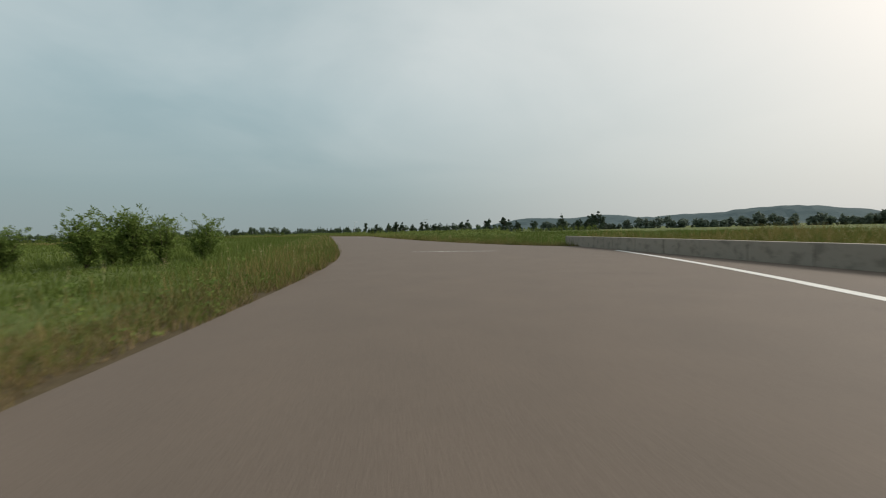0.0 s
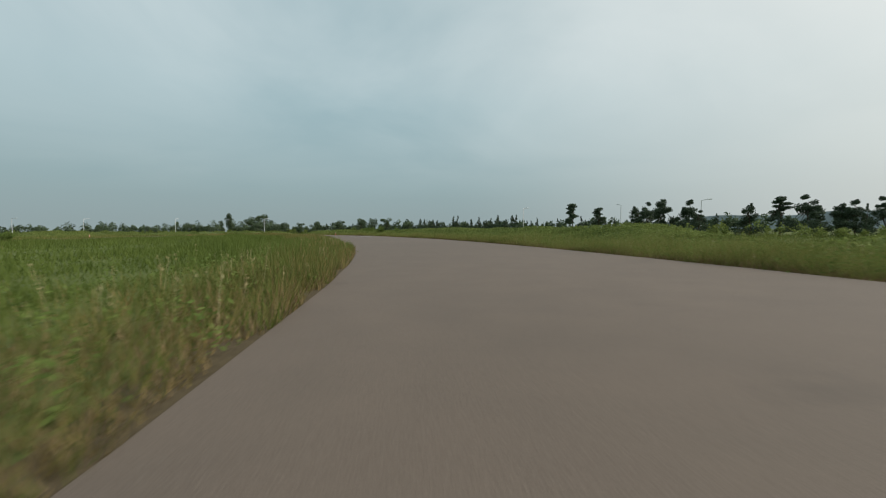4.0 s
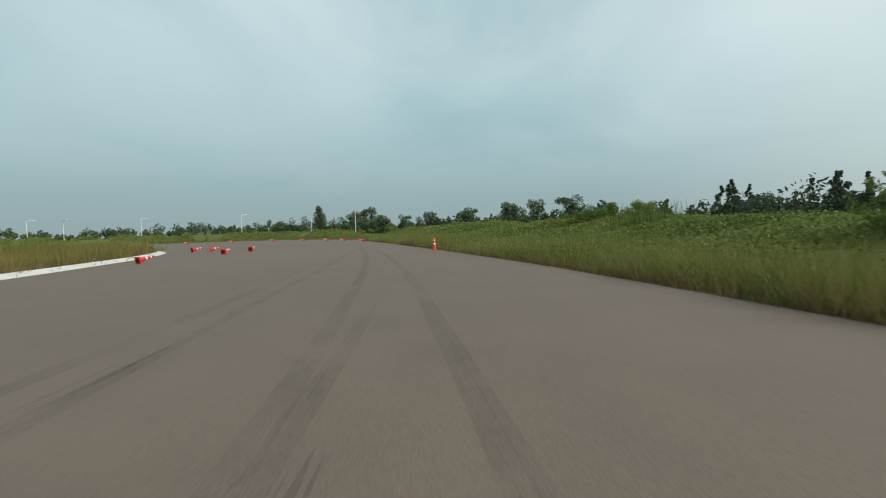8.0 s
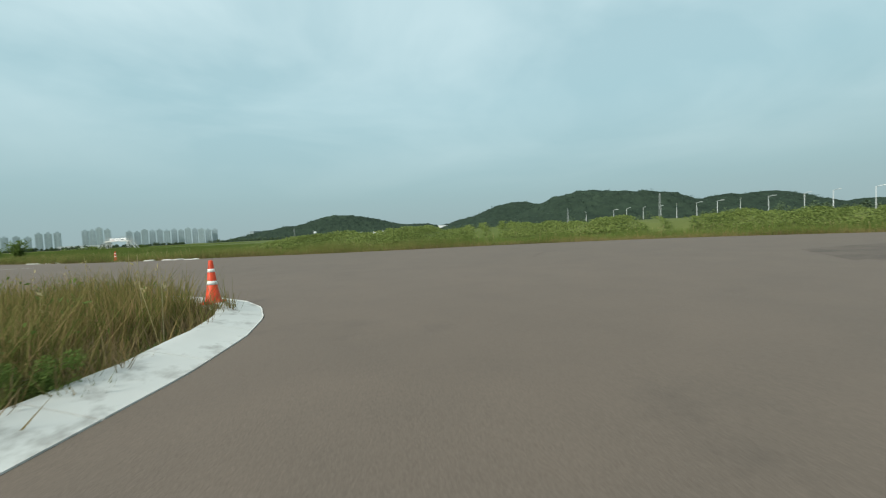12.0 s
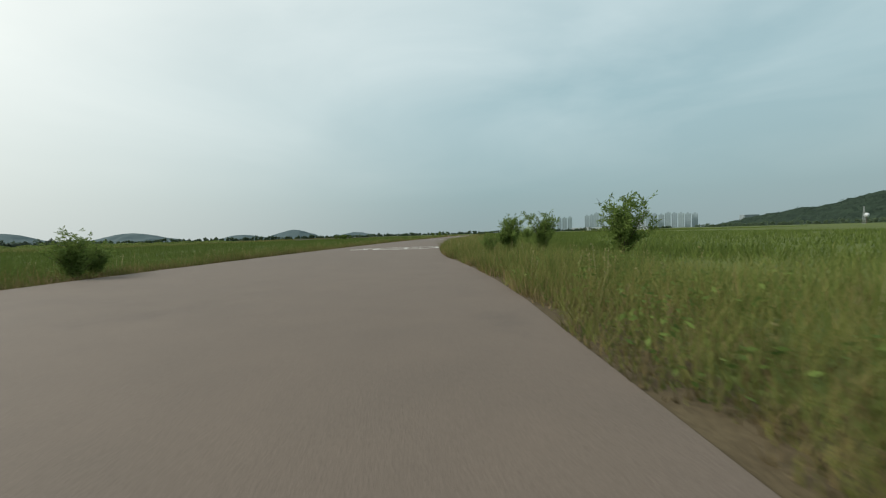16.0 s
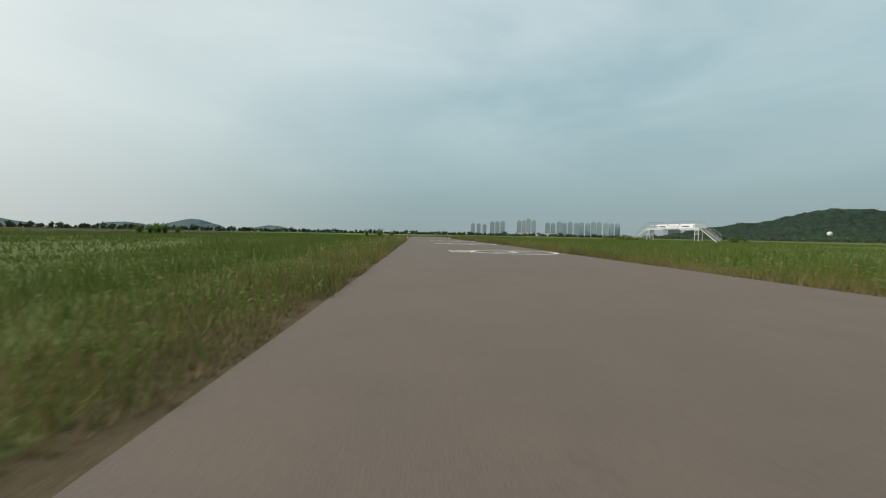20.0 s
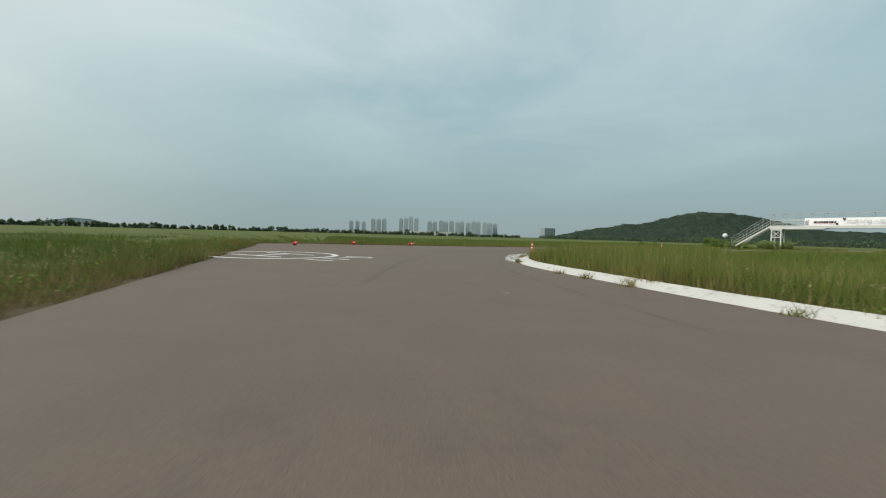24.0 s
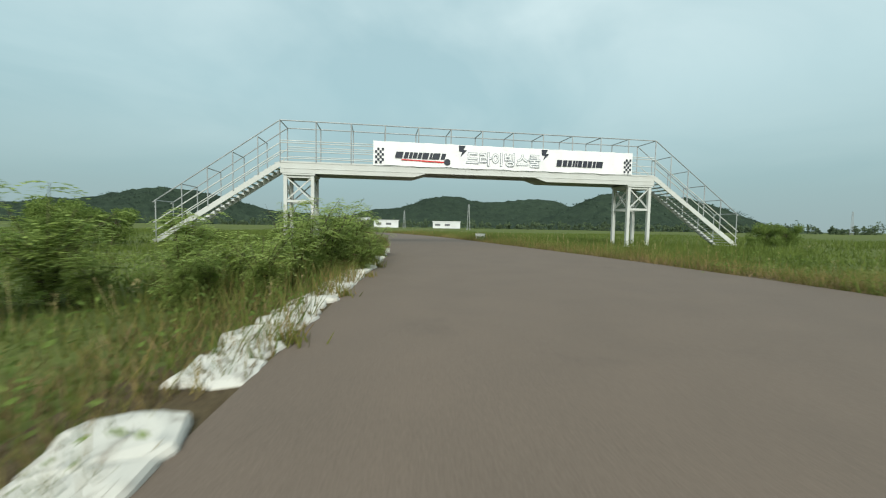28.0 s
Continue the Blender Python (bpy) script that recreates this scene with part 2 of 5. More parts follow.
M["white_paint"] = material("road_paint", paint_build((0.66, 0.65, 0.62), (0.25, 0.22, 0.195), 0.58))
M["kerb_paint"] = material("kerb_paint", paint_build((0.53, 0.52, 0.49), (0.29, 0.265, 0.23), 0.57, 4.2))
M["worn_kerb"] = material("worn_kerb_paint", paint_build((0.52, 0.52, 0.50), (0.29, 0.28, 0.26), 0.52, 2.4))
M["concrete"] = material("concrete", paint_build((0.29, 0.25, 0.205), (0.17, 0.145, 0.118), 0.50, 2.6))
M["orange"] = material("cone_orange", plain_build((0.62, 0.062, 0.020), 0.5, vary=0.2))
M["red"] = material("cone_red", plain_build((0.55, 0.03, 0.022), 0.55, vary=0.2))
M["hollow"] = material("cone_hollow_shade", plain_build((0.10, 0.012, 0.01), 0.8))
M["reflect"] = material("cone_band", plain_build((0.78, 0.78, 0.76), 0.4, vary=0.1))
M["black_base"] = material("cone_foot", plain_build((0.50, 0.065, 0.025), 0.7, vary=0.25))
M["steel"] = material("white_steel", paint_build((0.50, 0.52, 0.51), (0.27, 0.285, 0.28), 0.63, 3.0))
M["galv"] = material("galvanised_rail", plain_build((0.34, 0.36, 0.37), 0.5, 0.3))
M["banner"] = material("banner_cloth", plain_build((0.74, 0.75, 0.77), 0.7, vary=0.04, scale=2.0))
M["ink"] = material("banner_ink", plain_build((0.03, 0.035, 0.05), 0.6))
M["ink_red"] = material("banner_red", plain_build((0.55, 0.03, 0.03), 0.6))
M["ink_grey"] = material("banner_grey", plain_build((0.26, 0.29, 0.33), 0.6))
M["forest"] = material("forest_hill", forest_build((0.018, 0.028, 0.022), (0.040, 0.060, 0.040), 0.11))
M["canopy"] = material("forest_canopy", leafy((0.028, 0.046, 0.036), (0.056, 0.086, 0.062), (0.075, 0.105, 0.068), 0.85, 0.12))
# farthest hills: aerial haze put into the base colour, paler and bluer
M["hazed_forest"] = material("hazed_hill", forest_build((0.075, 0.105, 0.115), (0.105, 0.140, 0.145), 0.02))
# haze put into both tower colours, so windows hardly differ from walls
M["tower"] = material("hazed_apartment_wall", plain_build((0.31, 0.38, 0.41), 0.8, vary=0.05, scale=0.05))
M["tower_glass"] = material("hazed_apartment_window", plain_build((0.285, 0.345, 0.375), 0.5, vary=0.08, scale=0.2))
M["hall"] = material("white_sheet_metal", plain_build((0.58, 0.60, 0.62), 0.6, vary=0.05, scale=0.3))
M["grey_wall"] = material("grey_office_wall", plain_build((0.20, 0.24, 0.26), 0.7, vary=0.08, scale=0.2))
M["hall_dark"] = material("hall_shadow", plain_build((0.12, 0.13, 0.14), 0.7, vary=0.1, scale=0.3))
M["rubber"] = material("tyre_rubber", rubber_build)
M["faint_rubber"] = material("faint_tyre_rubber", lambda t: rubber_build(t, 0.27))
M["worn"] = material("worn_white", worn_build)
M["stone"] = material("whitewashed_stone", paint_build((0.54, 0.53, 0.49), (0.25, 0.225, 0.195), 0.53, 5.0))


# ---------------------------------------------------------------- helpers
def mesh_of(name, verts, faces, mat, smooth=False):
    me = bpy.data.meshes.new(name)
    me.from_pydata([tuple(v) for v in verts], [], [tuple(f) for f in faces])
    me.materials.append(mat)
    if smooth:
        me.shade_smooth()
    me.update()
    return me


def tris_of(name, v, mat):
    """A mesh of loose triangles from an array (n, 3, 3)."""
    n = len(v)
    me = bpy.data.meshes.new(name)
    me.vertices.add(3 * n)
    me.vertices.foreach_set("co", v.astype(np.float32).ravel())
    me.loops.add(3 * n)
    me.loops.foreach_set("vertex_index", np.arange(3 * n, dtype=np.int32))
    me.polygons.add(n)
    me.polygons.foreach_set("loop_start", np.arange(0, 3 * n, 3, dtype=np.int32))
    me.materials.append(mat)
    me.update(calc_edges=True)
    return me


def quads_of(name, v, mat):
    """A mesh of loose quads from an array (n, 4, 3)."""
    n = len(v)
    me = bpy.data.meshes.new(name)
    me.vertices.add(4 * n)
    me.vertices.foreach_set("co", v.astype(np.float32).ravel())
    me.loops.add(4 * n)
    me.loops.foreach_set("vertex_index", np.arange(4 * n, dtype=np.int32))
    me.polygons.add(n)
    me.polygons.foreach_set("loop_start", np.arange(0, 4 * n, 4, dtype=np.int32))
    me.materials.append(mat)
    me.update(calc_edges=True)
    return me


def part(name, bm, mat, parent, label=""):
    """Links a bmesh or a mesh as one object under parent."""
    if isinstance(bm, bmesh.types.BMesh):
        me = bpy.data.meshes.new(name)
        bm.to_mesh(me)
        bm.free()
        me.materials.append(mat)
    else:
        me = bm
    ob = new(name, me)
    ob.parent = parent
    return tagged(ob, label) if label else ob


def empty_at(name, m, label="", category="", group="", kind=""):
    ob = new(name)
    ob.empty_display_size = 0.3
    ob.matrix_world = m
    return tagged(ob, label, category, group, kind)


def box(bm, size, at, turn=None, bevel=0.0):
    m = Matrix.Translation(at) @ (turn.to_4x4() if turn is not None else Matrix()) @ Matrix.Diagonal((*size, 1))
    g = bmesh.ops.create_cube(bm, size=1.0, matrix=m)
    if bevel:
        edges = list({e for v in g["verts"] for e in v.link_edges})
        bmesh.ops.bevel(bm, geom=edges, offset=bevel, segments=2, affect="EDGES", profile=0.6)
    return bm


def bar(bm, a, b, r, n=8, r2=None):
    """A round bar from a to b."""
    a, b = Vector(a), Vector(b)
    d = b - a
    m = Matrix.Translation((a + b) / 2) @ d.to_track_quat("Z", "Y").to_matrix().to_4x4()
    bmesh.ops.create_cone(bm, cap_ends=True, segments=n, radius1=r, radius2=r if r2 is None else r2, depth=d.length, matrix=m)
    return bm


def beam(bm, a, b, w, hgt):
    """A square beam from a to b."""
    a, b = Vector(a), Vector(b)
    d = b - a
    return box(bm, (w, hgt, d.length), (a + b) / 2, d.to_track_quat("Z", "Y").to_matrix())


def along(line, step):
    """Even points on a polyline, with the unit direction at each: arrays (n, 2), (n, 2)."""
    p = np.array(line, float)
    seg = np.linalg.norm(np.diff(p, axis=0), axis=1)
    s = np.concatenate([[0], np.cumsum(seg)])
    q = np.arange(0, s[-1], step)
    pts = np.stack([np.interp(q, s, p[:, 0]), np.interp(q, s, p[:, 1])], 1)
    e = np.stack([np.interp(q + 0.5, s, p[:, 0]), np.interp(q + 0.5, s, p[:, 1])], 1)
    b = np.stack([np.interp(q - 0.5, s, p[:, 0]), np.interp(q - 0.5, s, p[:, 1])], 1)
    d = e - b
    return pts, d / np.maximum(np.linalg.norm(d, axis=1), 1e-6)[:, None]


def smooth_line(line, rounds=2):
    """Corner cutting, ends kept."""
    p = [np.array(q, float) for q in line]
    for _ in range(rounds):
        o = [p[0]]
        for a, b in zip(p[:-1], p[1:]):
            o += [a * 0.75 + b * 0.25, a * 0.25 + b * 0.75]
        p = o + [p[-1]]
    return [tuple(q) for q in p]


# ---------------------------------------------------------------- plan
# left edge of the way out, round the island's tip, and back along the return road
OUT_LEFT = smooth_line([(-1.0, -60), (-2.2, -10), (-3.2, 7), (-4.3, 16), (-6.3, 24), (-12.1, 44.1), (-21.9, 77.2), (-31.2, 108.3), (-39.3, 130.4), (-51.5, 152.4),
                        (-66.5, 171.4), (-78.4, 185.6), (-96.3, 202.7), (-106.4, 210.8)])
TIP = smooth_line([(-106.4, 210.8), (-115.4, 217.6), (-123.8, 222.9), (-132.9, 225.8), (-139.2, 223.0), (-142.9, 218.7), (-142.8, 215.0), (-139.5, 212.0)])
BACK_LEFT = smooth_line([(-139.5, 212.0), (-136.5, 208), (-132, 200), (-126, 185), (-119, 172.5), (-112, 157), (-101, 127), (-93, 103), (-85, 75), (-77, 48.5),
                         (-70.5, 26), (-59.3, -6), (-55.5, -21), (-50, -42)])
FAR_EDGE = smooth_line([(-50, -42), (-48, -48), (-61, -50.5), (-70, -54), (-78, -57.6), (-86, -60.2), (-94, -62.6), (-101.3, -65.3), (-107, -67.4), (-112, -69.4), (-117, -71.4), (-122.3, -73.3), (-132, -77.3),
                        (-145, -84), (-160, -93), (-178, -108)])
OUT_RIGHT = smooth_line([(14, -60), (13, -10), (12.5, 5), (12, 20), (7.6, 24.2), (4.5, 29), (-1, 43), (-11, 77.5), (-19.5, 112), (-26, 129), (-40, 156),
                         (-57, 181), (-66, 191), (-82, 209.5), (-97, 223), (-108, 230.5), (-116, 235.5), (-124, 240.5), (-132, 245)])
LOOP = smooth_line([(-132, 245), (-139, 249), (-149, 251), (-161, 249), (-170, 242), (-173, 230), (-169, 215), (-161, 206), (-153, 200.5), (-146, 192.5)])
BACK_RIGHT = smooth_line([(-146, 192.5), (-140.6, 187.6), (-135.5, 178), (-131, 168.5), (-127, 159), (-119.5, 146.5), (-110, 121), (-102.5, 95), (-94.2, 68), (-86.3, 40),
                          (-78.5, 16), (-70.2, -8), (-67.2, -19)])
TURN = smooth_line([(-67.2, -19), (-66.3, -25.0), (-66.3, -29.0), (-66.8, -32.5), (-67.8, -35.6), (-70.5, -38.8), (-75.5, -42.3), (-82, -46.4), (-90, -50.3), (-99, -54), (-110, -58.6),
                    (-121, -62.6), (-128, -66.0), (-134, -69.6), (-142, -74.4), (-156, -83), (-172, -97)])


def fill(name, loops, z, mat):
    from mathutils.geometry import tessellate_polygon
    flat = [Vector((x, y, z)) for lp in loops for x, y in lp]
    tri = tessellate_polygon([[Vector((x, y, 0)) for x, y in lp] for lp in loops])
    faces = []
    for a, b, c in tri:
        n = (flat[b] - flat[a]).cross(flat[c] - flat[a])
        faces.append((a, b, c) if n.z > 0 else (a, c, b))
    return mesh_of(name, flat, faces, mat)


# ---------------------------------------------------------------- ground and road
def disc(name, radii, n, z, mat):
    v, f = [(0, 0, z)], []
    for k, r in enumerate(radii):
        v += [(r * math.cos(2 * math.pi * i / n) - 80, r * math.sin(2 * math.pi * i / n) + 80, z) for i in range(n)]
        for i in range(n):
            j = (i + 1) % n
            if k == 0:
                f.append((0, 1 + i, 1 + j))
            else:
                a = 1 + (k - 1) * n
                f.append((a + i, a + n + i, a + n + j, a + j))
    return mesh_of(name, v, f, mat)


tagged(new("ground", disc("ground", [120, 300, 800, 2000, 4600], 64, -0.03, M["ground"])),
       "flat overgrown airfield meadow of green grass", "meadow", kind="structure")

outline = OUT_LEFT + TIP[1:] + BACK_LEFT[1:] + FAR_EDGE[1:] + list(reversed(TURN)) + list(reversed(BACK_RIGHT))[1:] + list(reversed(LOOP))[1:] + list(reversed(OUT_RIGHT))[1:]
road = tagged(new("road", fill("road", [outline], 0.0, M["asphalt"])), "worn grey-brown asphalt taxiway with dark tyre marks", "road", kind="structure")


# ---------------------------------------------------------------- grass
rng = np.random.default_rng(7)


def blades(base, height, width, lean, seed_ofs=0.0):
    """Bent triangles standing on base (n, 3)."""
    n = len(base)
    a = rng.uniform(0, 2 * np.pi, n)
    la = rng.uniform(0, 2 * np.pi, n)
    side = np.stack([np.cos(a), np.sin(a), np.zeros(n)], 1) * (width / 2)[:, None]
    tip = base + np.stack([np.cos(la) * lean * height, np.sin(la) * lean * height, height], 1)
    return np.stack([base - side, base + side, tip], 1)


RING = np.array(outline)


def on_road(xy):
    """True for the points that lie on the asphalt."""
    inside = np.zeros(len(xy), bool)
    for (x1, y1), (x2, y2) in zip(RING, np.roll(RING, -1, axis=0)):
        if y1 == y2:
            continue
        cross = (y1 > xy[:, 1]) != (y2 > xy[:, 1])
        inside ^= cross & (xy[:, 0] < (x2 - x1) * (xy[:, 1] - y1) / (y2 - y1) + x1)
    return inside


def band(line, side, near_w, far_w, density, h_lo, h_hi, mat, name, label, width=0.03, start=0.15, lean=0.35, grow=0.0, clump=0.6):
    """Grass along an edge; side is +1 for the left of its direction. Heights swell and thin out in patches."""
    p, d = along(line, 0.25)
    total = 0.25 * len(p)
    n = int(total * (far_w - near_w) * density)
    i = rng.integers(0, len(p), n)
    u = near_w + (far_w - near_w) * rng.uniform(0, 1, n) ** 1.3 + start
    nrm = np.stack([-d[i, 1], d[i, 0]], 1) * side
    wob = 0.22 * np.sin(i * 0.25 * 1.7) + 0.15 * np.sin(i * 0.25 * 4.1 + 1.0)
    xy = p[i] + d[i] * rng.uniform(-0.2, 0.2, n)[:, None] + nrm * (u + wob * (u < near_w + 2.5))[:, None]
    keep = ~on_road(xy)
    xy, u, n = xy[keep], u[keep], int(keep.sum())
    patch = 0.5 + 0.5 * np.sin(xy[:, 0] * 0.55 + 1.3 * np.sin(xy[:, 1] * 0.23)) * np.sin(xy[:, 1] * 0.47 + 1.1 * np.sin(xy[:, 0] * 0.31))
    ht = (h_lo + (h_hi - h_lo) * rng.uniform(0, 1, n) ** 1.5) * (1 - clump + clump * 1.5 * patch) * (0.7 + 0.3 * np.minimum(1, (u - near_w) / 1.0 + 0.2)) * (1 + grow * np.maximum(0, u))
    base = np.concatenate([xy, np.full((n, 1), -0.03)], 1)
    me = tris_of(name, blades(base, ht, width * rng.uniform(0.6, 1.4, n), rng.uniform(0.05, lean, n)), mat)
    return tagged(new(name, me), label, "grass", kind="stuff")


def weeds(line, side, lo, hi, density, tall, leaf, mat, name, label):
    """Broad-leaved weeds in loose clumps along an edge."""
    p, d = along(line, 0.25)
    clumps = int(0.25 * len(p) * (hi - lo) * density)
    i = rng.integers(0, len(p), clumps)
    u = lo + (hi - lo) * rng.uniform(0, 1, clumps) ** 1.2
    xy = p[i] + np.stack([-d[i, 1], d[i, 0]], 1) * side * u[:, None]
    keep = ~on_road(xy)
    xy = xy[keep]
    per = 18
    ht = tall * rng.uniform(0.35, 1.0, len(xy)) ** 1.2
    k = np.repeat(np.arange(len(xy)), per)
    n = len(k)
    f = rng.uniform(0.05, 1, n)
    spread = 0.16 * (1.1 - f * 0.6)
    c = np.concatenate([xy[k] + rng.normal(size=(n, 2)) * spread[:, None], (ht[k] * f)[:, None]], 1)
    t1 = rng.normal(size=(n, 3)) * np.array([1, 1, 0.7])
    t1 /= np.linalg.norm(t1, axis=1)[:, None]
    t2 = np.cross(t1, rng.normal(size=(n, 3)))
    t2 /= np.linalg.norm(t2, axis=1)[:, None]
    s = leaf * rng.uniform(0.5, 1.4, n)[:, None]
    q = np.stack([c - t1 * s, c + t2 * s * 0.4, c + t1 * s, c - t2 * s * 0.4], 1)
    return tagged(new(name, quads_of(name, q, mat)), label, "weeds", kind="stuff")


KERB_END = next(i for i, q in enumerate(TURN) if q[1] < -38.6)
VERGES = [(OUT_LEFT, 1, 0.72), (TIP, 1, 1.0), (BACK_LEFT, 1, 0.66), (FAR_EDGE, 1, 0.55), (OUT_RIGHT, -1, 0.72), (LOOP, -1, 0.75), (BACK_RIGHT, -1, 0.75), (TURN[:KERB_END], -1, 0.7), (TURN[KERB_END - 1:], -1, 0.7)]
def soil_strip(line, side, ofs, reach):
    """Bare trodden soil between the asphalt and the meadow."""
    p, d = along(line, 0.5)
    nrm = np.stack([-d[:, 1], d[:, 0]], 1) * side
    k = np.arange(len(p))
    out_ = reach * (1 + 0.3 * np.sin(k * 0.31) + 0.22 * np.sin(k * 0.83 + 2))
    a, b = p + nrm * (ofs - 0.05), p + nrm * (ofs + out_)[:, None]
    v = [(x, y, -0.018) for x, y in a] + [(x, y, -0.026) for x, y in b]
    n = len(p)
    f = [(i, i + 1, n + i + 1, n + i) if side > 0 else (n + i, n + i + 1, i + 1, i) for i in range(n - 1)]
    return tagged(new("verge_soil", mesh_of("verge_soil", v, f, M["soil"])), "bare brown soil along the asphalt edge", "soil", kind="structure")


for line, side, tall in VERGES:
    soil_strip(line, side, 0.0, 0.7)
    ofs = 1.1 if line is TIP else 0.2 if line[0] == TURN[0] else 0.05
    band(line, side, 0.0, 1.8, 230, 0.05, tall * 0.5, M["brown"], "short_grass", "short brown trampled grass at the asphalt edge", 0.019, min(ofs, 0.62), 0.9, clump=0.4)
    band(line, side, 0.0, 2.8, 130, 0.10, tall * 0.92, M["weeds"], "verge_grass", "mixed green and straw grass along the asphalt edge", 0.014, min(ofs, 0.66), 0.85, clump=0.7)
    band(line, side, 0.2, 5.0, 88, 0.12, tall * 0.98, M["grass"], "meadow_grass", "knee-high green grass of the meadow", 0.017, ofs, 0.8, clump=0.75)
    band(line, side, 4.0, 13.0, 34, 0.14, tall * 0.92, M["grass"], "meadow_grass", "knee-high green grass of the meadow", 0.034, ofs, 0.8, clump=0.8)
    band(line, side, 8.0, 34.0 if line in (OUT_LEFT, BACK_LEFT, TIP) else 60.0, 10.0, 0.14, tall * 0.72, M["grass"], "far_grass", "tall green meadow grass", 0.055, ofs, 0.7, clump=0.85)
    band(line, side, 0.1, 4.2, 14, 0.25, tall * 1.05, M["dry"], "dry_stalks", "thin dry straw-coloured stalks in the verge", 0.012, ofs, 0.35)
    weeds(line, side, ofs + 0.15, 5.0, 1.5, tall * 0.8, 0.040, M["leaf"], "broad_weeds", "broad-leaved green weeds in the verge")
weeds(OUT_RIGHT[30:], -1, 0.7, 6.0, 5.0, 0.85, 0.04, M["leaf"], "broad_weeds", "dense broad-leaved weeds below the bank")

band(OUT_RIGHT[30:], -1, 0.0, 5.0, 150, 0.3, 1.15, M["fine"], "verge_grass", "tall fine yellow-green grass below the bank", 0.010, 0.16, 1.15, clump=0.45)
band(OUT_RIGHT[30:], -1, 0.0, 0.9, 170, 0.08, 0.42, M["rust"], "dry_stalks", "reddish dry stalks along the asphalt edge", 0.012, 0.05, 1.0)
band(LOOP[-8:] + [q for q in BACK_RIGHT[1:] if q[1] > 90], -1, 0.0, 6.0, 110, 0.2, 0.9, M["fine"], "verge_grass", "tall fine golden green grass along the way back", 0.012, 0.2, 1.0, clump=0.5)
band(TIP, 1, 0.0, 6.0, 190, 0.5, 1.0, M["weeds"], "verge_grass", "tall golden green grass on the island tip", 0.015, 1.25, 0.95, clump=0.25)
band(TIP, 1, 0.0, 5.0, 130, 0.45, 0.98, M["dry"], "dry_stalks", "golden dry stalks on the island tip", 0.011, 1.2, 0.9, clump=0.25)
band([(13, -30), (12.6, 5), (12.2, 20), (9, 30)], -1, 0.5, 26.0, 26, 0.3, 1.15, M["weeds"], "far_grass", "olive weeds behind the concrete wall", 0.05, 0.0, 0.9, clump=0.5)
CORNER = [q for q in TURN if q[1] > -47]
band(CORNER, -1, 0.0, 9.0, 60, 0.5, 1.02, M["grass"], "verge_grass", "tall olive grass inside the bend", 0.015, 0.75, 0.8, clump=0.2)
band(CORNER, -1, 0.0, 8.0, 80, 0.45, 1.0, M["fine"], "verge_grass", "fine yellow-green grass inside the bend", 0.013, 0.72, 0.95, clump=0.3)
band(CORNER, -1, 0.0, 4.0, 26, 0.4, 1.05, M["dry"], "dry_stalks", "yellow dry stalks inside the bend", 0.010, 0.7, 0.7, clump=0.3)
band([q for q in BACK_RIGHT if q[1] < 2], -1, 0.0, 9.0, 90, 0.45, 0.98, M["grass"], "verge_grass", "tall olive grass before the bend", 0.015, 0.5, 0.8, clump=0.25)
OVERHANG = [q for q in TURN if -46 < q[1] < -38.4]
band(OVERHANG, -1, 0.0, 1.4, 330, 0.35, 1.0, M["weeds"], "verge_grass", "feathery olive weeds leaning over the kerb", 0.013, 0.12, 1.0, clump=0.9)
weeds(OVERHANG, -1, 0.05, 1.0, 7.0, 0.7, 0.022, M["weeds"], "broad_weeds", "grey-green weeds growing through the kerb")
band(OUT_LEFT[-14:], 1, 0.2, 6.0, 120, 0.4, 0.9, M["weeds"], "verge_grass", "tall golden green grass on the island", 0.016, 0.1, 0.9, clump=0.3)


def seed_stalks(line, side, lo, hi, density, tall, label):
    """Thin stalks with pale seed heads, thinly scattered in the verge."""
    p, d = along(line, 0.25)
    n = int(0.25 * len(p) * (hi - lo) * density)
    i = rng.integers(0, len(p), n)
    u = lo + (hi - lo) * rng.uniform(0, 1, n) ** 1.4
    xy = p[i] + np.stack([-d[i, 1], d[i, 0]], 1) * side * u[:, None]
    xy = xy[~on_road(xy)]
    n = len(xy)
    base = np.concatenate([xy, np.full((n, 1), -0.02)], 1)
    ht = tall * rng.uniform(0.6, 1.15, n)
    lean = rng.normal(size=(n, 2)) * 0.12 * ht[:, None]
    tip = base + np.concatenate([lean, ht[:, None]], 1)
    a = rng.uniform(0, np.pi, n)
    sd = np.stack([np.cos(a), np.sin(a), np.zeros(n)], 1)
    stalk = np.stack([base - sd * 0.004, base + sd * 0.004, tip + sd * 0.003, tip - sd * 0.003], 1)
    heads = [stalk]
    for k in range(7):
        f = rng.uniform(0.72, 1.02, n)[:, None]
        c = base + (tip - base) * f + rng.normal(size=(n, 3)) * 0.022
        t1 = rng.normal(size=(n, 3)) * 0.011 + np.array([0, 0, 0.019])
        t2 = rng.normal(size=(n, 3)) * 0.006
        heads.append(np.stack([c - t1, c + t2, c + t1, c - t2], 1))
    return tagged(new("seed_stalks", quads_of("seed_stalks", np.concatenate(heads), M["straw"])), label, "grass", kind="stuff")


for line, side, tall in VERGES:
    seed_stalks(line, side, 0.4, 4.5, 0.8, tall * 1.0, "thin grass stalks with pale seed heads")
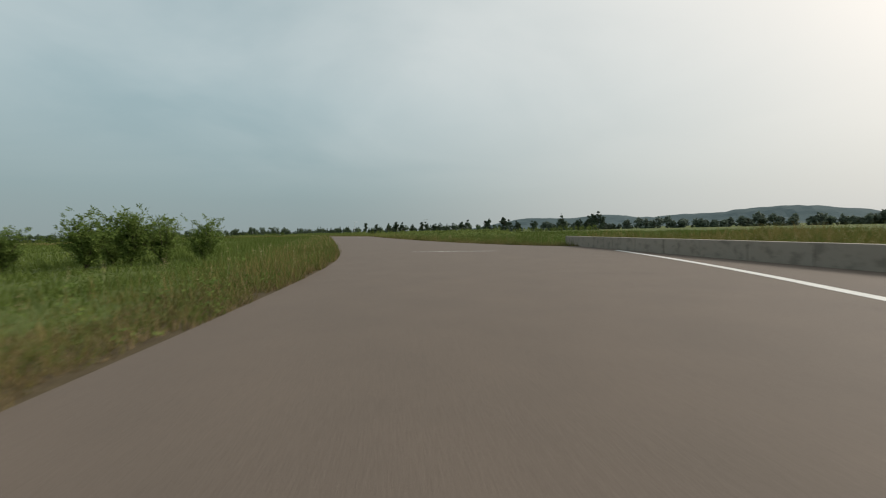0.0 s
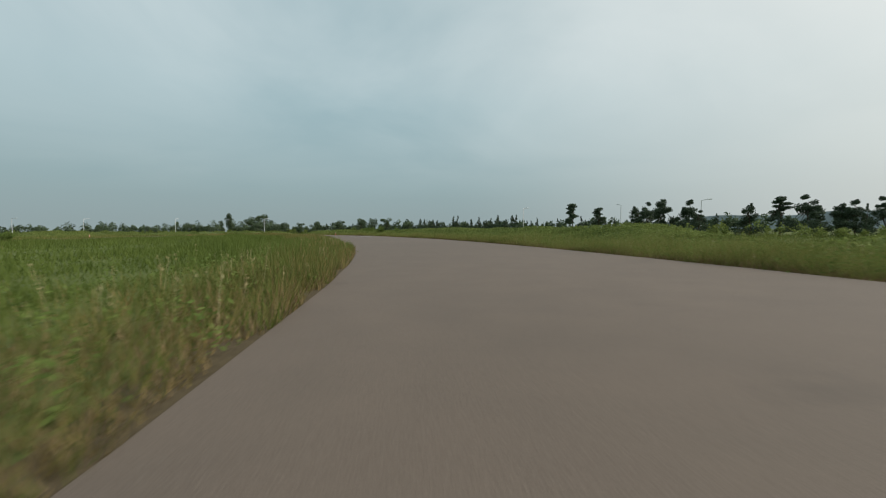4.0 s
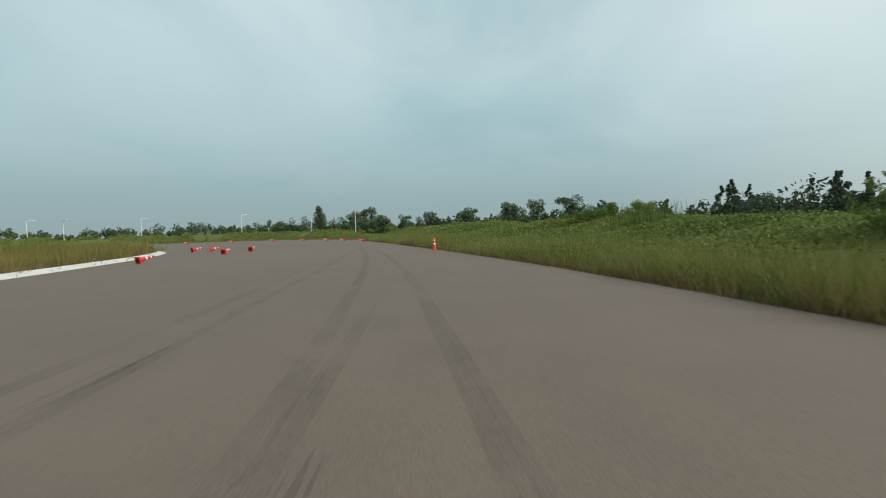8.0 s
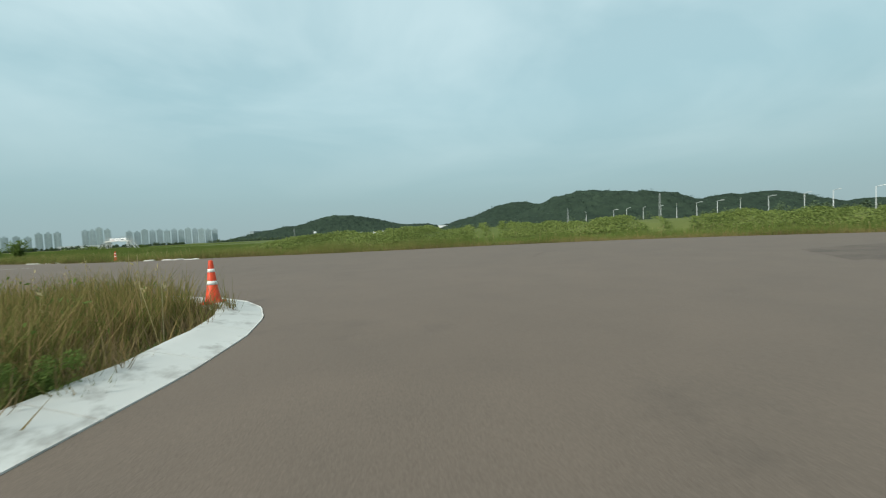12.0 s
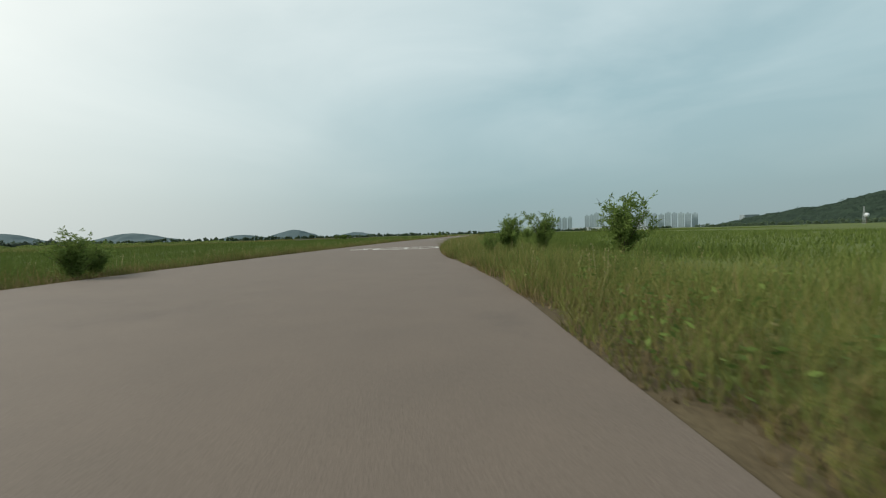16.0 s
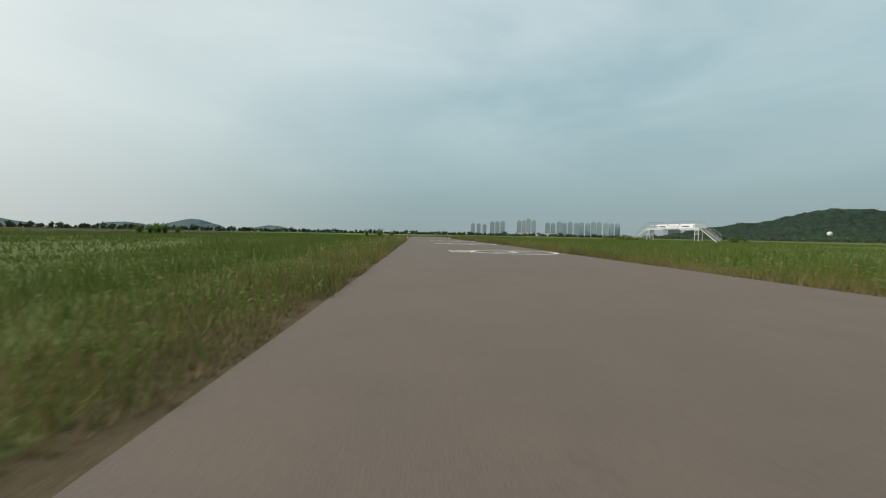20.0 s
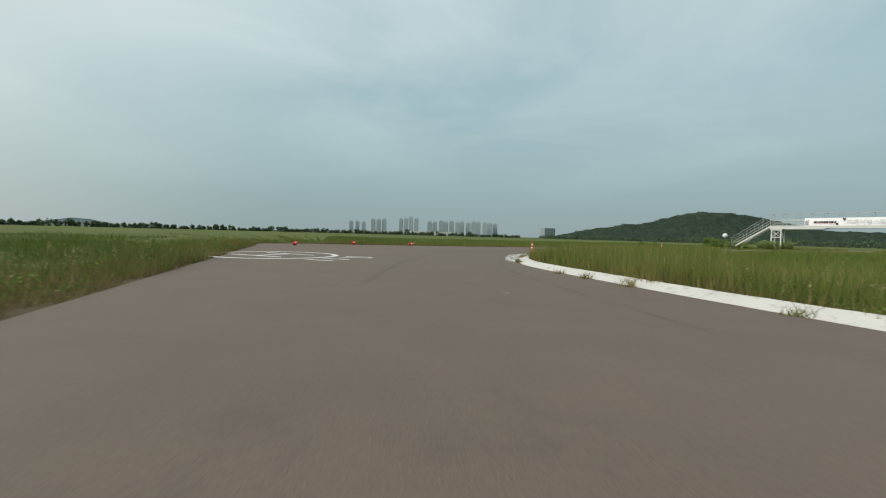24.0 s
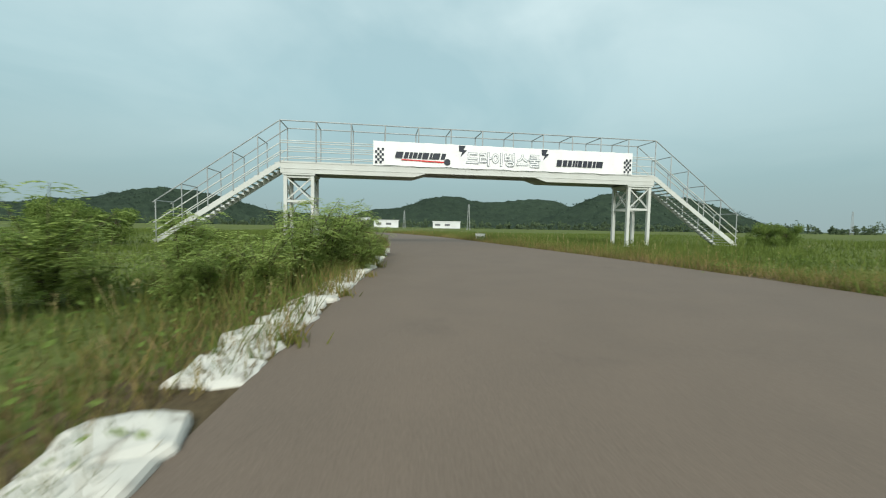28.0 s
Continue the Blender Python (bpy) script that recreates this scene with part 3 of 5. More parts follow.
# ---------------------------------------------------------------- painted helicopter stands
def text_mesh(body, size, name, swell=0.0):
    c = bpy.data.curves.new(name, "FONT")
    c.offset = swell
    c.body, c.size, c.align_x, c.align_y, c.resolution_u = body, size, "CENTER", "CENTER", 3
    o = bpy.data.objects.new(name, c)
    scene.collection.objects.link(o)
    bpy.context.view_layer.update()
    me = bpy.data.meshes.new_from_object(o.evaluated_get(bpy.context.evaluated_depsgraph_get()))
    bpy.data.objects.remove(o)
    bpy.data.curves.remove(c)
    return me


def ring_mesh(r1, r0, n=72):
    v = [(r * math.cos(2 * math.pi * i / n), r * math.sin(2 * math.pi * i / n), 0) for r in (r0, r1) for i in range(n)]
    f = [(i, n + i, n + (i + 1) % n, (i + 1) % n) for i in range(n)]
    return mesh_of("circle", v, f, M["white_paint"])


def stand(x, y, turn, word, above=3.75, size=2.3, wide=1.0):
    """A white circle with an H; word is painted above it. turn: degrees of the reading direction."""
    e = empty_at("helicopter_stand_marking", pose(x, y, 0.005, 0, 0, turn), "white painted circle with a letter H and a stand number on asphalt",
                 "road marking", "helicopter stand markings", "structure")
    part("circle", ring_mesh(2.9, 2.62), None, e)
    for k, (w, l, ax, ay) in enumerate(((0.26, 3.0, -1.02, 0), (0.26, 3.0, 1.02, 0))):
        part("letter_stroke", mesh_of("letter_stroke", [(ax - w / 2, ay - l / 2, 0), (ax + w / 2, ay - l / 2, 0), (ax + w / 2, ay + l / 2, 0), (ax - w / 2, ay + l / 2, 0)],
                                      [(0, 1, 2, 3)], M["white_paint"]), None, e)
    part("letter_bar", mesh_of("letter_bar", [(-0.89, -0.14, 0), (0.89, -0.14, 0), (0.89, 0.14, 0), (-0.89, 0.14, 0)], [(0, 1, 2, 3)], M["white_paint"]), None, e)
    if word:
        me = text_mesh(word, size, "stand_number")
        me.transform(Matrix.Translation((0, above, 0.0)) @ Matrix.Diagonal((wide, 1, 1, 1)))
        me.materials.clear()
        me.materials.append(M["white_paint"])
        part("stand_number", me, None, e)
    return e


stand(-113.4, 138.9, -66, "0-6")
stand(-99.6, 93.0, -80, "0-7", 4.2)
stand(-87.6, 56.5, -74, "0-8", 3.4)
stand(-81.9, 37.2, -74, "0-9", 3.4)
stand(-77.2, 21.9, -74, "0-10", 3.4)
stand(-54.9, -31.0, 62, "0-11", 3.7, 2.0)
stand(-88.2, 211.4, 222, "0-2", 3.6)
stand(-21.3, 110.9, 200, "0-1", 3.7)

# white line and joint beside the wall at the start
def strip(line, w, z, mat, name):
    p = np.array(line, float)
    d = np.gradient(p, axis=0)
    d /= np.linalg.norm(d, axis=1)[:, None]
    n = np.stack([-d[:, 1], d[:, 0]], 1)
    a, b = p + n * (w / 2), p - n * (w / 2)
    v = [(x, y, z) for x, y in a] + [(x, y, z) for x, y in b]
    k = len(p)
    f = [(k + i, k + i + 1, i + 1, i) for i in range(k - 1)]
    return mesh_of(name, v, f, mat)


tagged(new("edge_line", strip(smooth_line([(4.6, -14), (5.2, 0), (6.1, 5), (7.0, 8.8), (7.7, 13), (8.3, 19)]), 0.24, 0.004, M["white_paint"], "edge_line")),
       "white painted edge line on asphalt", "road marking", kind="structure")
tagged(new("pavement_joint", strip(smooth_line([(-4.6, 16.3), (-1.7, 17.4), (1.2, 18.0), (4.1, 18.8), (7.4, 19.0)]), 0.05, 0.004, M["rubber"], "pavement_joint")),
       "dark open joint across the asphalt", "joint", kind="structure")

# tyre marks: curved dark streaks
MARKS = [[(-70.7, 184.7), (-73.5, 188.7), (-79, 197), (-85, 204.4)], [(-64, 186), (-70, 192), (-78, 200)],
         [(-95.3, 210.2), (-97.8, 212.3), (-102, 217), (-107.4, 222.2)], [(-94.6, 210.9), (-98.7, 214.5), (-106.7, 222.3), (-118, 233)],
         [(-93.7, 211.6), (-97.2, 215.2), (-107.1, 224.6), (-122, 236)], [(-92.4, 212.3), (-95.9, 215.8), (-104.8, 224.0), (-117, 233)],
         [(-64.9, -16.2), (-64.7, -19.0), (-64.5, -21.4), (-64.4, -26.2), (-66, -33), (-70, -40)], [(-60, -20), (-61, -30), (-64, -38), (-70, -45)],
         [(-100, -60), (-104, -62), (-110, -65.5)]]
MARKS += [[(-80.2, 198.3), (-76.5, 193.6), (-73.8, 189.7), (-70.2, 184.4)], [(-70.4, 190.2), (-68.8, 187.2), (-67.6, 184.1)], [(-130.2, 238.5), (-127.5, 237.4), (-125.5, 236.2), (-123.2, 234.8)], [(-131.1, 230.5), (-128.5, 231.2), (-126, 230.7)], [(-158.4, 214), (-155.5, 213.4), (-152.6, 215.2)]]
r2 = random.Random(5)
# a fan of streaks beside the second stand, and faint arcs through the loop
MARKS += [[(-98, 216.4), (-95.2, 213.2), (-90.4, 207.6), (-86.7, 203.6), (-84.5, 201)], [(-101, 216.6), (-97.2, 212.6), (-91.8, 206.9), (-89.7, 204.5), (-87, 201.4)],
          [(-101, 219.5), (-97.9, 216.0), (-89.4, 206.2), (-88.0, 204.5), (-85.6, 201.6)], [(-97, 216.1), (-93.5, 212.2), (-88.1, 206.2), (-86.3, 204.1), (-83, 200.2)],
          [(-95.5, 215.9), (-92.5, 212.5), (-87.1, 206.0), (-85.7, 204.3), (-82.6, 200.6)], [(-91, 211.2), (-88.7, 208.8), (-86.2, 206.2), (-85.0, 204.5), (-83.4, 202.6)],
          [(-90.4, 210.9), (-88.2, 208.6), (-85.5, 205.8), (-84.7, 204.8), (-83, 203)], [(-92, 210.3), (-89.3, 207.1), (-86.6, 203.9), (-84, 200.8)]]
STRONG = (0, 9, 10, len(MARKS) - 8, len(MARKS) - 7, len(MARKS) - 3, len(MARKS) - 2)
for k in range(5):
    r = r2.uniform(11, 22)
    a0 = r2.uniform(0.1, 1.9)
    MARKS.append([(-143 + r * math.cos(a0 + 0.22 * j) * 1.1, 222 + r * math.sin(a0 + 0.22 * j)) for j in range(5)])


def strands(line, w, mat, count=3):
    """A tyre mark: thin uneven strands side by side in one mesh."""
    p = np.array(line, float)
    d = np.gradient(p, axis=0)
    d /= np.maximum(np.linalg.norm(d, axis=1), 1e-6)[:, None]
    nrm = np.stack([-d[:, 1], d[:, 0]], 1)
    v, f, m = [], [], len(p)
    for c in range(count):
        o = (c - (count - 1) / 2) * w / count
        lo_, hi_ = r2.randrange(0, max(1, m // 6)), m - r2.randrange(0, max(1, m // 6))
        if hi_ - lo_ < 3:
            continue
        k0, n_ = len(v), hi_ - lo_
        half = w / count * 0.5 * np.clip(np.sin(np.linspace(0.04, math.pi - 0.04, n_)) * 2.2, 0.05, 1) * (1 + 0.3 * rng.uniform(-1, 1, n_))
        mid_ = p[lo_:hi_] + nrm[lo_:hi_] * o
        for e_ in (mid_ + nrm[lo_:hi_] * half[:, None], mid_ - nrm[lo_:hi_] * half[:, None]):
            v += [(x, y, 0.004) for x, y in e_]
        f += [(k0 + n_ + i, k0 + n_ + i + 1, k0 + i + 1, k0 + i) for i in range(n_ - 1)]
    return mesh_of("tyre_mark", v, f, mat)


for k, mk in enumerate(MARKS):
    arr = np.array(smooth_line(mk, 3))
    if not on_road(arr).all():
        arr = arr[on_road(arr)]
    if len(arr) > 6:
        tagged(new("tyre_mark", strands([tuple(q) for q in arr], r2.uniform(0.12, 0.24), M["rubber" if k in STRONG else "faint_rubber"])), "dark curved rubber tyre mark on asphalt",
               "tyre mark", "tyre marks", "structure")


# ---------------------------------------------------------------- kerbs
cut = min(range(len(TIP)), key=lambda i: abs(TIP[i][0] + 138.0) + abs(TIP[i][1] - 223.2))


def wedge_kerb(line, name, label, width, height, piece, side, paint="kerb_paint"):
    """A sloping kerb of smooth painted concrete: low along the road, high against the grass, cast in pieces."""
    e = empty_at(name, Matrix(), label, "kerb", kind="structure")
    p, d = along(line, piece / 4)
    prof = ((0.0, -0.06), (0.0, 0.012), (0.03, 0.03), (0.78, 0.93), (0.86, 1.0), (0.96, 1.0), (1.0, 0.9), (1.0, -0.06))
    for k in range(0, len(p) - 4, 4):
        v, f = [], []
        for j in range(5):
            gap = 0.006 if j == 0 else -0.006 if j == 4 else 0.0
            x, y = p[k + j] + d[k + j] * gap
            nx_, ny_ = -d[k + j, 1] * side, d[k + j, 0] * side
            for o, z in prof:
                w = width * o * (1 + 0.03 * noise.noise(Vector((x * 0.7, y * 0.7, 1.0))))
                zz = z * height if z > 0.02 else z
                q = noise.noise(Vector((x * 2.1 + o, y * 2.1, 4.0)))
                v.append((x + nx_ * w + 0.012 * q, y + ny_ * w + 0.012 * q, zz + 0.010 * q * (z > 0.02)))
        m = len(prof)
        for j in range(4):
            for i in range(m - 1):
                c = (j * m + i, (j + 1) * m + i, (j + 1) * m + i + 1, j * m + i + 1)
                f.append(c if side > 0 else tuple(reversed(c)))
        f.append(tuple(range(m)) if side > 0 else tuple(reversed(range(m))))
        f.append(tuple(reversed(range(4 * m, 5 * m))) if side > 0 else tuple(range(4 * m, 5 * m)))
        part("kerb_stone", mesh_of("kerb_stone", v, f, M[paint]), None, e)
    return e


wedge_kerb(TIP[:cut + 1], "island_kerb", "white painted sloping kerb along a grass island", 0.50, 0.13, 1.6, 1)
wedge_kerb(TIP[cut:], "island_tip_kerb", "broad white painted kerb round the tip of a grass island", 0.62, 0.12, 1.2, 1, "worn_kerb")
wedge_kerb(smooth_line([(-68.6, -12.6), (-68.2, -14), (-66.9, -19), (-66.1, -24), (-65.75, -27), (-65.85, -28.9), (-66.2, -30.6), (-67.15, -33.5), (-67.9, -35.3), (-68.7, -36.9), (-69.4, -38.0),
                        (-71.5, -39.9), (-74.6, -41.9), (-77.6, -43.4)]), "corner_kerb", "wide white painted sloping kerb along the inside of a bend", 0.58, 0.14, 1.8, -1)
BROKEN = [(-92.4, -62.1), (-94, -62.6), (-101.3, -65.3), (-107, -67.4), (-112, -69.4), (-117, -71.4), (-122.3, -73.3), (-130, -76.4)]
slabs = []
for k in range(7):
    bm = bmesh.new()
    n = 12
    ring = []
    for i in range(n):
        a = 2 * math.pi * (i + 0.5) / n
        w = 1.0 / (abs(math.cos(a)) ** 5 + abs(math.sin(a)) ** 5) ** 0.2
        ring.append(((0.262 + 0.03 * math.sin(k * 3.1 + i * 2.3)) * w * math.cos(a), (0.30 + 0.035 * math.sin(k * 1.7 + i * 1.9)) * w * math.sin(a)))
    levels = [(1.0, -0.08), (1.0, 0.012), (0.95, 0.038), (0.72, 0.058)]
    rows_ = [[bm.verts.new((x * f, y * f, z + 0.008 * math.sin(i * 2.1 + k) * (z > 0))) for i, (x, y) in enumerate(ring)] for f, z in levels]
    for a, b in zip(rows_[:-1], rows_[1:]):
        for i in range(n):
            bm.faces.new((a[i], a[(i + 1) % n], b[(i + 1) % n], b[i]))
    bm.faces.new(rows_[-1])
    me = bpy.data.meshes.new("kerb_stone")
    bm.to_mesh(me)
    bm.free()
    me.materials.append(M["stone"])
    slabs.append(me)


def rubble(line, name, label, side, rows):
    """Loose broken slabs laid along an edge."""
    e = empty_at(name, Matrix(), label, "kerb", kind="structure")
    p, d = along(line, 0.50)
    for i in range(len(p)):
        for row, keep_ in rows:
            if r2.random() > keep_:
                continue
            x, y = p[i] + d[i] * r2.uniform(-0.08, 0.08) + np.array([-d[i, 1], d[i, 0]]) * side * (row + r2.uniform(-0.05, 0.05)) + (d[i] * 0.25 if row > 0.4 else 0)
            o = new("kerb_stone", slabs[r2.randrange(7)])
            o.parent = e
            o.matrix_local = pose(x, y, r2.uniform(-0.03, 0.015), r2.uniform(-6, 6), r2.uniform(-6, 6), math.degrees(math.atan2(d[i, 1], d[i, 0])) + r2.uniform(-9, 9))


rubble(BROKEN, "broken_kerb", "broken whitewashed kerb stones beside the road", 1, ((0.30, 0.97),))
rubble([(-144.6, 192.3), (-143.5, 190.6), (-141.9, 188.5), (-138.2, 182.1), (-134.2, 175.6)], "bend_kerb", "whitewashed broken stones half hidden in grass", -1, ((0.28, 0.85),))
# worn white apron in front of the bend
ap = smooth_line([(-65.85, -28.8), (-66.2, -30.6), (-67.15, -33.5), (-67.9, -35.3), (-68.7, -36.9), (-69.4, -38.0), (-70.3, -39.0), (-69.9, -39.5), (-69.0, -38.7), (-68.1, -37.6), (-67.4, -36.4),
                  (-66.8, -34.8), (-66.2, -32.8), (-65.8, -31.2), (-65.7, -29.8)], 2)
tagged(new("worn_apron", fill("worn_apron", [ap], 0.004, M["worn"])), "worn white paint on the asphalt beside a kerb", "road marking", kind="structure")
# concrete wall at the start
wall = empty_at("barrier_wall", Matrix(), "low weathered concrete wall beside the road", "wall", kind="structure")
p, d = along([(9.9, -40), (9.7, 5.7), (9.4, 9.2), (8.9, 15.5), (8.1, 24.5)], 2.0)
bm = bmesh.new()
box(bm, (1.98, 0.24, 0.70), (0, 0, 0.25), bevel=0.02)
wall_me = bpy.data.meshes.new("wall_block")
bm.to_mesh(wall_me)
bm.free()
wall_me.materials.append(M["concrete"])
for i in range(len(p)):
    o = new("wall_block", wall_me)
    o.parent = wall
    x, y = p[i] + d[i]
    o.matrix_local = pose(x + 0.15, y, 0, 0, 0, math.degrees(math.atan2(d[i, 1], d[i, 0])))


# ---------------------------------------------------------------- cones
def lathe(profile, n=20):
    bm = bmesh.new()
    rings = []
    for r, z in profile:
        rings.append([bm.verts.new((r * math.cos(2 * math.pi * i / n), r * math.sin(2 * math.pi * i / n), z)) for i in range(n)])
    for a, b in zip(rings[:-1], rings[1:]):
        for i in range(n):
            f = bm.faces.new((a[i], a[(i + 1) % n], b[(i + 1) % n], b[i]))
            f.smooth = True
    return bm


def cone_thing(mat, label, group):
    e = empty_at("traffic_cone", Matrix(), label, "traffic cone", group)
    bm = bmesh.new()
    box(bm, (0.31, 0.31, 0.04), (0, 0, 0.02), bevel=0.012)
    part("foot", bm, M["black_base"] if mat is M["orange"] else mat, e)
    # dark disc on the closed underside, painted as the shaded inside of the cone
    bm = bmesh.new()
    bmesh.ops.create_circle(bm, cap_ends=True, segments=20, radius=0.105, matrix=Matrix.Translation((0, 0, -0.003)))
    part("hollow", bm, M["hollow"], e)
    body = part("body", lathe([(0.0, 0.03), (0.132, 0.034), (0.126, 0.050), (0.116, 0.075), (0.112, 0.12), (0.107, 0.125), (0.103, 0.165), (0.098, 0.17), (0.095, 0.205), (0.091, 0.21), (0.034, 0.70), (0.027, 0.72), (0.0, 0.72)]), mat, e)

    def rr(z):
        return 0.091 + (0.034 - 0.091) * (z - 0.21) / 0.49 + 0.003
    for z0, z1 in ((0.315, 0.38), (0.525, 0.58)):
        part("band", lathe([(rr(z0) - 0.004, z0), (rr(z0), z0 + 0.001), (rr(z1), z1 - 0.001), (rr(z1) - 0.004, z1)]), M["reflect"], body, "white reflective band")
    return e


cone_up = cone_thing(M["orange"], "upright orange traffic cone with two white bands", "traffic cones")
cone_up.matrix_world = pose(-69.1, -37.3, 0.11, 0, 0, 20)
for x, y, z, a in ((-95.9, -63.9, 0.04, 40), (-110.1, 231.6, -0.03, 15), (-142.25, 216.75, 0.10, 60), (-140.5, 185.5, 0.05, 30), (-68.5, 20.1, -0.03, 5)):
    copy_thing(cone_up, pose(x, y, z, 0, 0, a))
cone_down = cone_thing(M["red"], "toppled red traffic cone lying on the asphalt", "toppled cones")


def lying(x, y, a):
    return pose(x, y, 0.150, 0, 79, a)


FALLEN = [(-116.6, 220.0, 110), (-120.4, 224.9, 125), (-122.2, 227.3, 130), (-126.4, 225.3, 100), (-125.8, 226.2, 60),
          (-156.8, 235.0, 282), (-154.0, 239.7, 276), (-150.3, 243.6, 290), (-144.7, 245.0, 268), (-138.8, 244.7, 262), (-134.1, 243.8, 240), (-128.7, 242.1, 252),
          (-50.3, -37.9, 105), (-52.2, -44.0, 125), (-56.0, -49.2, 115), (-61.2, -50.2, 130), (-169.2, 229.8, 30)]
cone_down.matrix_world = lying(*FALLEN[0])
for x, y, a in FALLEN[1:]:
    copy_thing(cone_down, lying(x, y, a))


# ---------------------------------------------------------------- footbridge
BX = Vector((-0.447, 0.894, 0)).normalized()
BRIDGE = Matrix.Translation((-137.9, -74.0, 0)) @ Matrix.Rotation(math.atan2(BX.y, BX.x), 4, "Z")
bridge = empty_at("footbridge", BRIDGE, "white steel pedestrian footbridge with stairs and a banner over the road", "footbridge")
HALF, DECK, WID, TOP = 11.8, 4.72, 1.9, 6.98


def bpart(name, build, mat=None, label="", parent=None):
    bm = bmesh.new()
    build(bm)
    return part(name, bm, mat or M["steel"], parent or bridge, label)


deck = bpart("deck", lambda b: box(b, (2 * HALF, WID, 0.10), (0, 0, DECK - 0.05), bevel=0.01))
for s in (-1, 1):
    def girder(b, s=s):
        y = s * (WID / 2 - 0.08)
        box(b, (2 * HALF, 0.12, 0.30), (0, y, DECK - 0.25), bevel=0.01)
        box(b, (2 * HALF, 0.22, 0.03), (0, y, DECK - 0.415))
        # deeper haunches towards both piers
        for prof in ([(-HALF, DECK - 0.43), (-HALF, DECK - 0.68), (-4.2, DECK - 0.68), (-3.4, DECK - 0.43)],
                     [(3.4, DECK - 0.43), (4.2, DECK - 0.68), (HALF, DECK - 0.68), (HALF, DECK - 0.43)]):
            lo = [b.verts.new((x, y - 0.09, z)) for x, z in prof]
            hi = [b.verts.new((x, y + 0.09, z)) for x, z in prof]
            b.faces.new(lo)
            b.faces.new(list(reversed(hi)))
            for i in range(4):
                j = (i + 1) % 4
                b.faces.new((lo[j], lo[i], hi[i], hi[j]))
        bmesh.ops.recalc_face_normals(b, faces=b.faces)
    bpart("girder", girder)
for i in range(15):
    x = -HALF + 0.5 + i * (2 * HALF - 1) / 14
    bpart("cross_beam", lambda b, x=x: box(b, (0.08, WID - 0.3, 0.2), (x, 0, DECK - 0.22)), parent=deck)
# piers: four columns, braced above, open below
for s in (-1, 1):
    px = s * (HALF - 1.0)
    pier = bpart("pier", lambda b: box(b, (1.8, 1.9, 0.10), (px, 0, DECK - 0.74), bevel=0.01))
    for ax in (-0.75, 0.75):
        for ay in (-0.8, 0.8):
            bpart("column", lambda b, ax=ax, ay=ay: box(b, (0.2, 0.2, DECK - 0.79), (px + ax, ay, (DECK - 0.79) / 2 - 0.02), bevel=0.01), parent=pier)
            bpart("foot_plate", lambda b, ax=ax, ay=ay: box(b, (0.36, 0.36, 0.06), (px + ax, ay, 0.0)), parent=pier)
    for z in (2.45, DECK - 0.86):
        for ay in (-0.8, 0.8):
            bpart("cross_bar", lambda b, z=z, ay=ay: box(b, (1.3, 0.12, 0.14), (px, ay, z)), parent=pier)
        for ax in (-0.75, 0.75):
            bpart("cross_bar", lambda b, z=z, ax=ax: box(b, (0.12, 1.4, 0.14), (px + ax, 0, z)), parent=pier)
    for ay in (-0.8, 0.8):
        for q in (-1, 1):
            bpart("brace", lambda b, ay=ay, q=q: beam(b, (px - 0.68 * q, ay, 2.52), (px + 0.68 * q, ay, DECK - 0.92), 0.07, 0.07), parent=pier)
    for ax in (-0.75, 0.75):
        for q in (-1, 1):
            bpart("brace", lambda b, ax=ax, q=q: beam(b, (px + ax, -0.72 * q, 2.52), (px + ax, 0.72 * q, DECK - 0.92), 0.07, 0.07), parent=pier)
# stairs
RUN, STEPS = 6.6, 24
for s in (-1, 1):
    stair = bpart("staircase", lambda b: beam(b, (s * HALF, -WID / 2 + 0.06, DECK - 0.16), (s * (HALF + RUN), -WID / 2 + 0.06, 0.05), 0.07, 0.28), label="white steel staircase")
    bpart("stringer", lambda b: beam(b, (s * HALF, WID / 2 - 0.06, DECK - 0.16), (s * (HALF + RUN), WID / 2 - 0.06, 0.05), 0.07, 0.28), parent=stair)
    for k in range(STEPS):
        f = (k + 0.7) / STEPS
        bpart("tread", lambda b, f=f: box(b, (0.29, WID - 0.2, 0.04), (s * (HALF + RUN * f), 0, DECK * (1 - f) + 0.02)), parent=stair)
# a cage of grey pipes above white handrails
GREY, N = M["galv"], 13
for ay in (-WID / 2, WID / 2):
    rail = bpart("railing", lambda b: bar(b, (-HALF, ay, TOP), (HALF, ay, TOP), 0.034), GREY, "grey steel pipe railing")
    for i in range(N):
        x = -HALF + i * 2 * HALF / (N - 1)
        bpart("rail_post", lambda b, x=x: bar(b, (x, ay, DECK - 0.05), (x, ay, TOP), 0.034), GREY, parent=rail)
    for z in (DECK + 0.15, DECK + 0.55, DECK + 1.02, DECK + 1.14):
        bpart("rail_bar", lambda b, z=z: bar(b, (-HALF, ay, z), (HALF, ay, z), 0.026), parent=rail)
    for s in (-1, 1):
        a0, a1 = Vector((s * HALF, ay, DECK)), Vector((s * (HALF + RUN), ay, 0.1))
        up_ = Vector((0, 0, TOP - DECK - 0.15))
        side_rail = bpart("stair_railing", lambda b: bar(b, (a0.x, ay, TOP), a1 + up_, 0.032), GREY, "grey steel pipe railing")
        for k in range(5):
            q = a0.lerp(a1, (k + 1) / 5.0 - 0.02)
            bpart("rail_post", lambda b, q=q: bar(b, q, q + up_, 0.032), GREY, parent=side_rail)
        for z in (0.5, 1.0):
            bpart("rail_bar", lambda b, z=z: bar(b, a0 + Vector((0, 0, z)), a1 + Vector((0, 0, z)), 0.03), parent=side_rail)
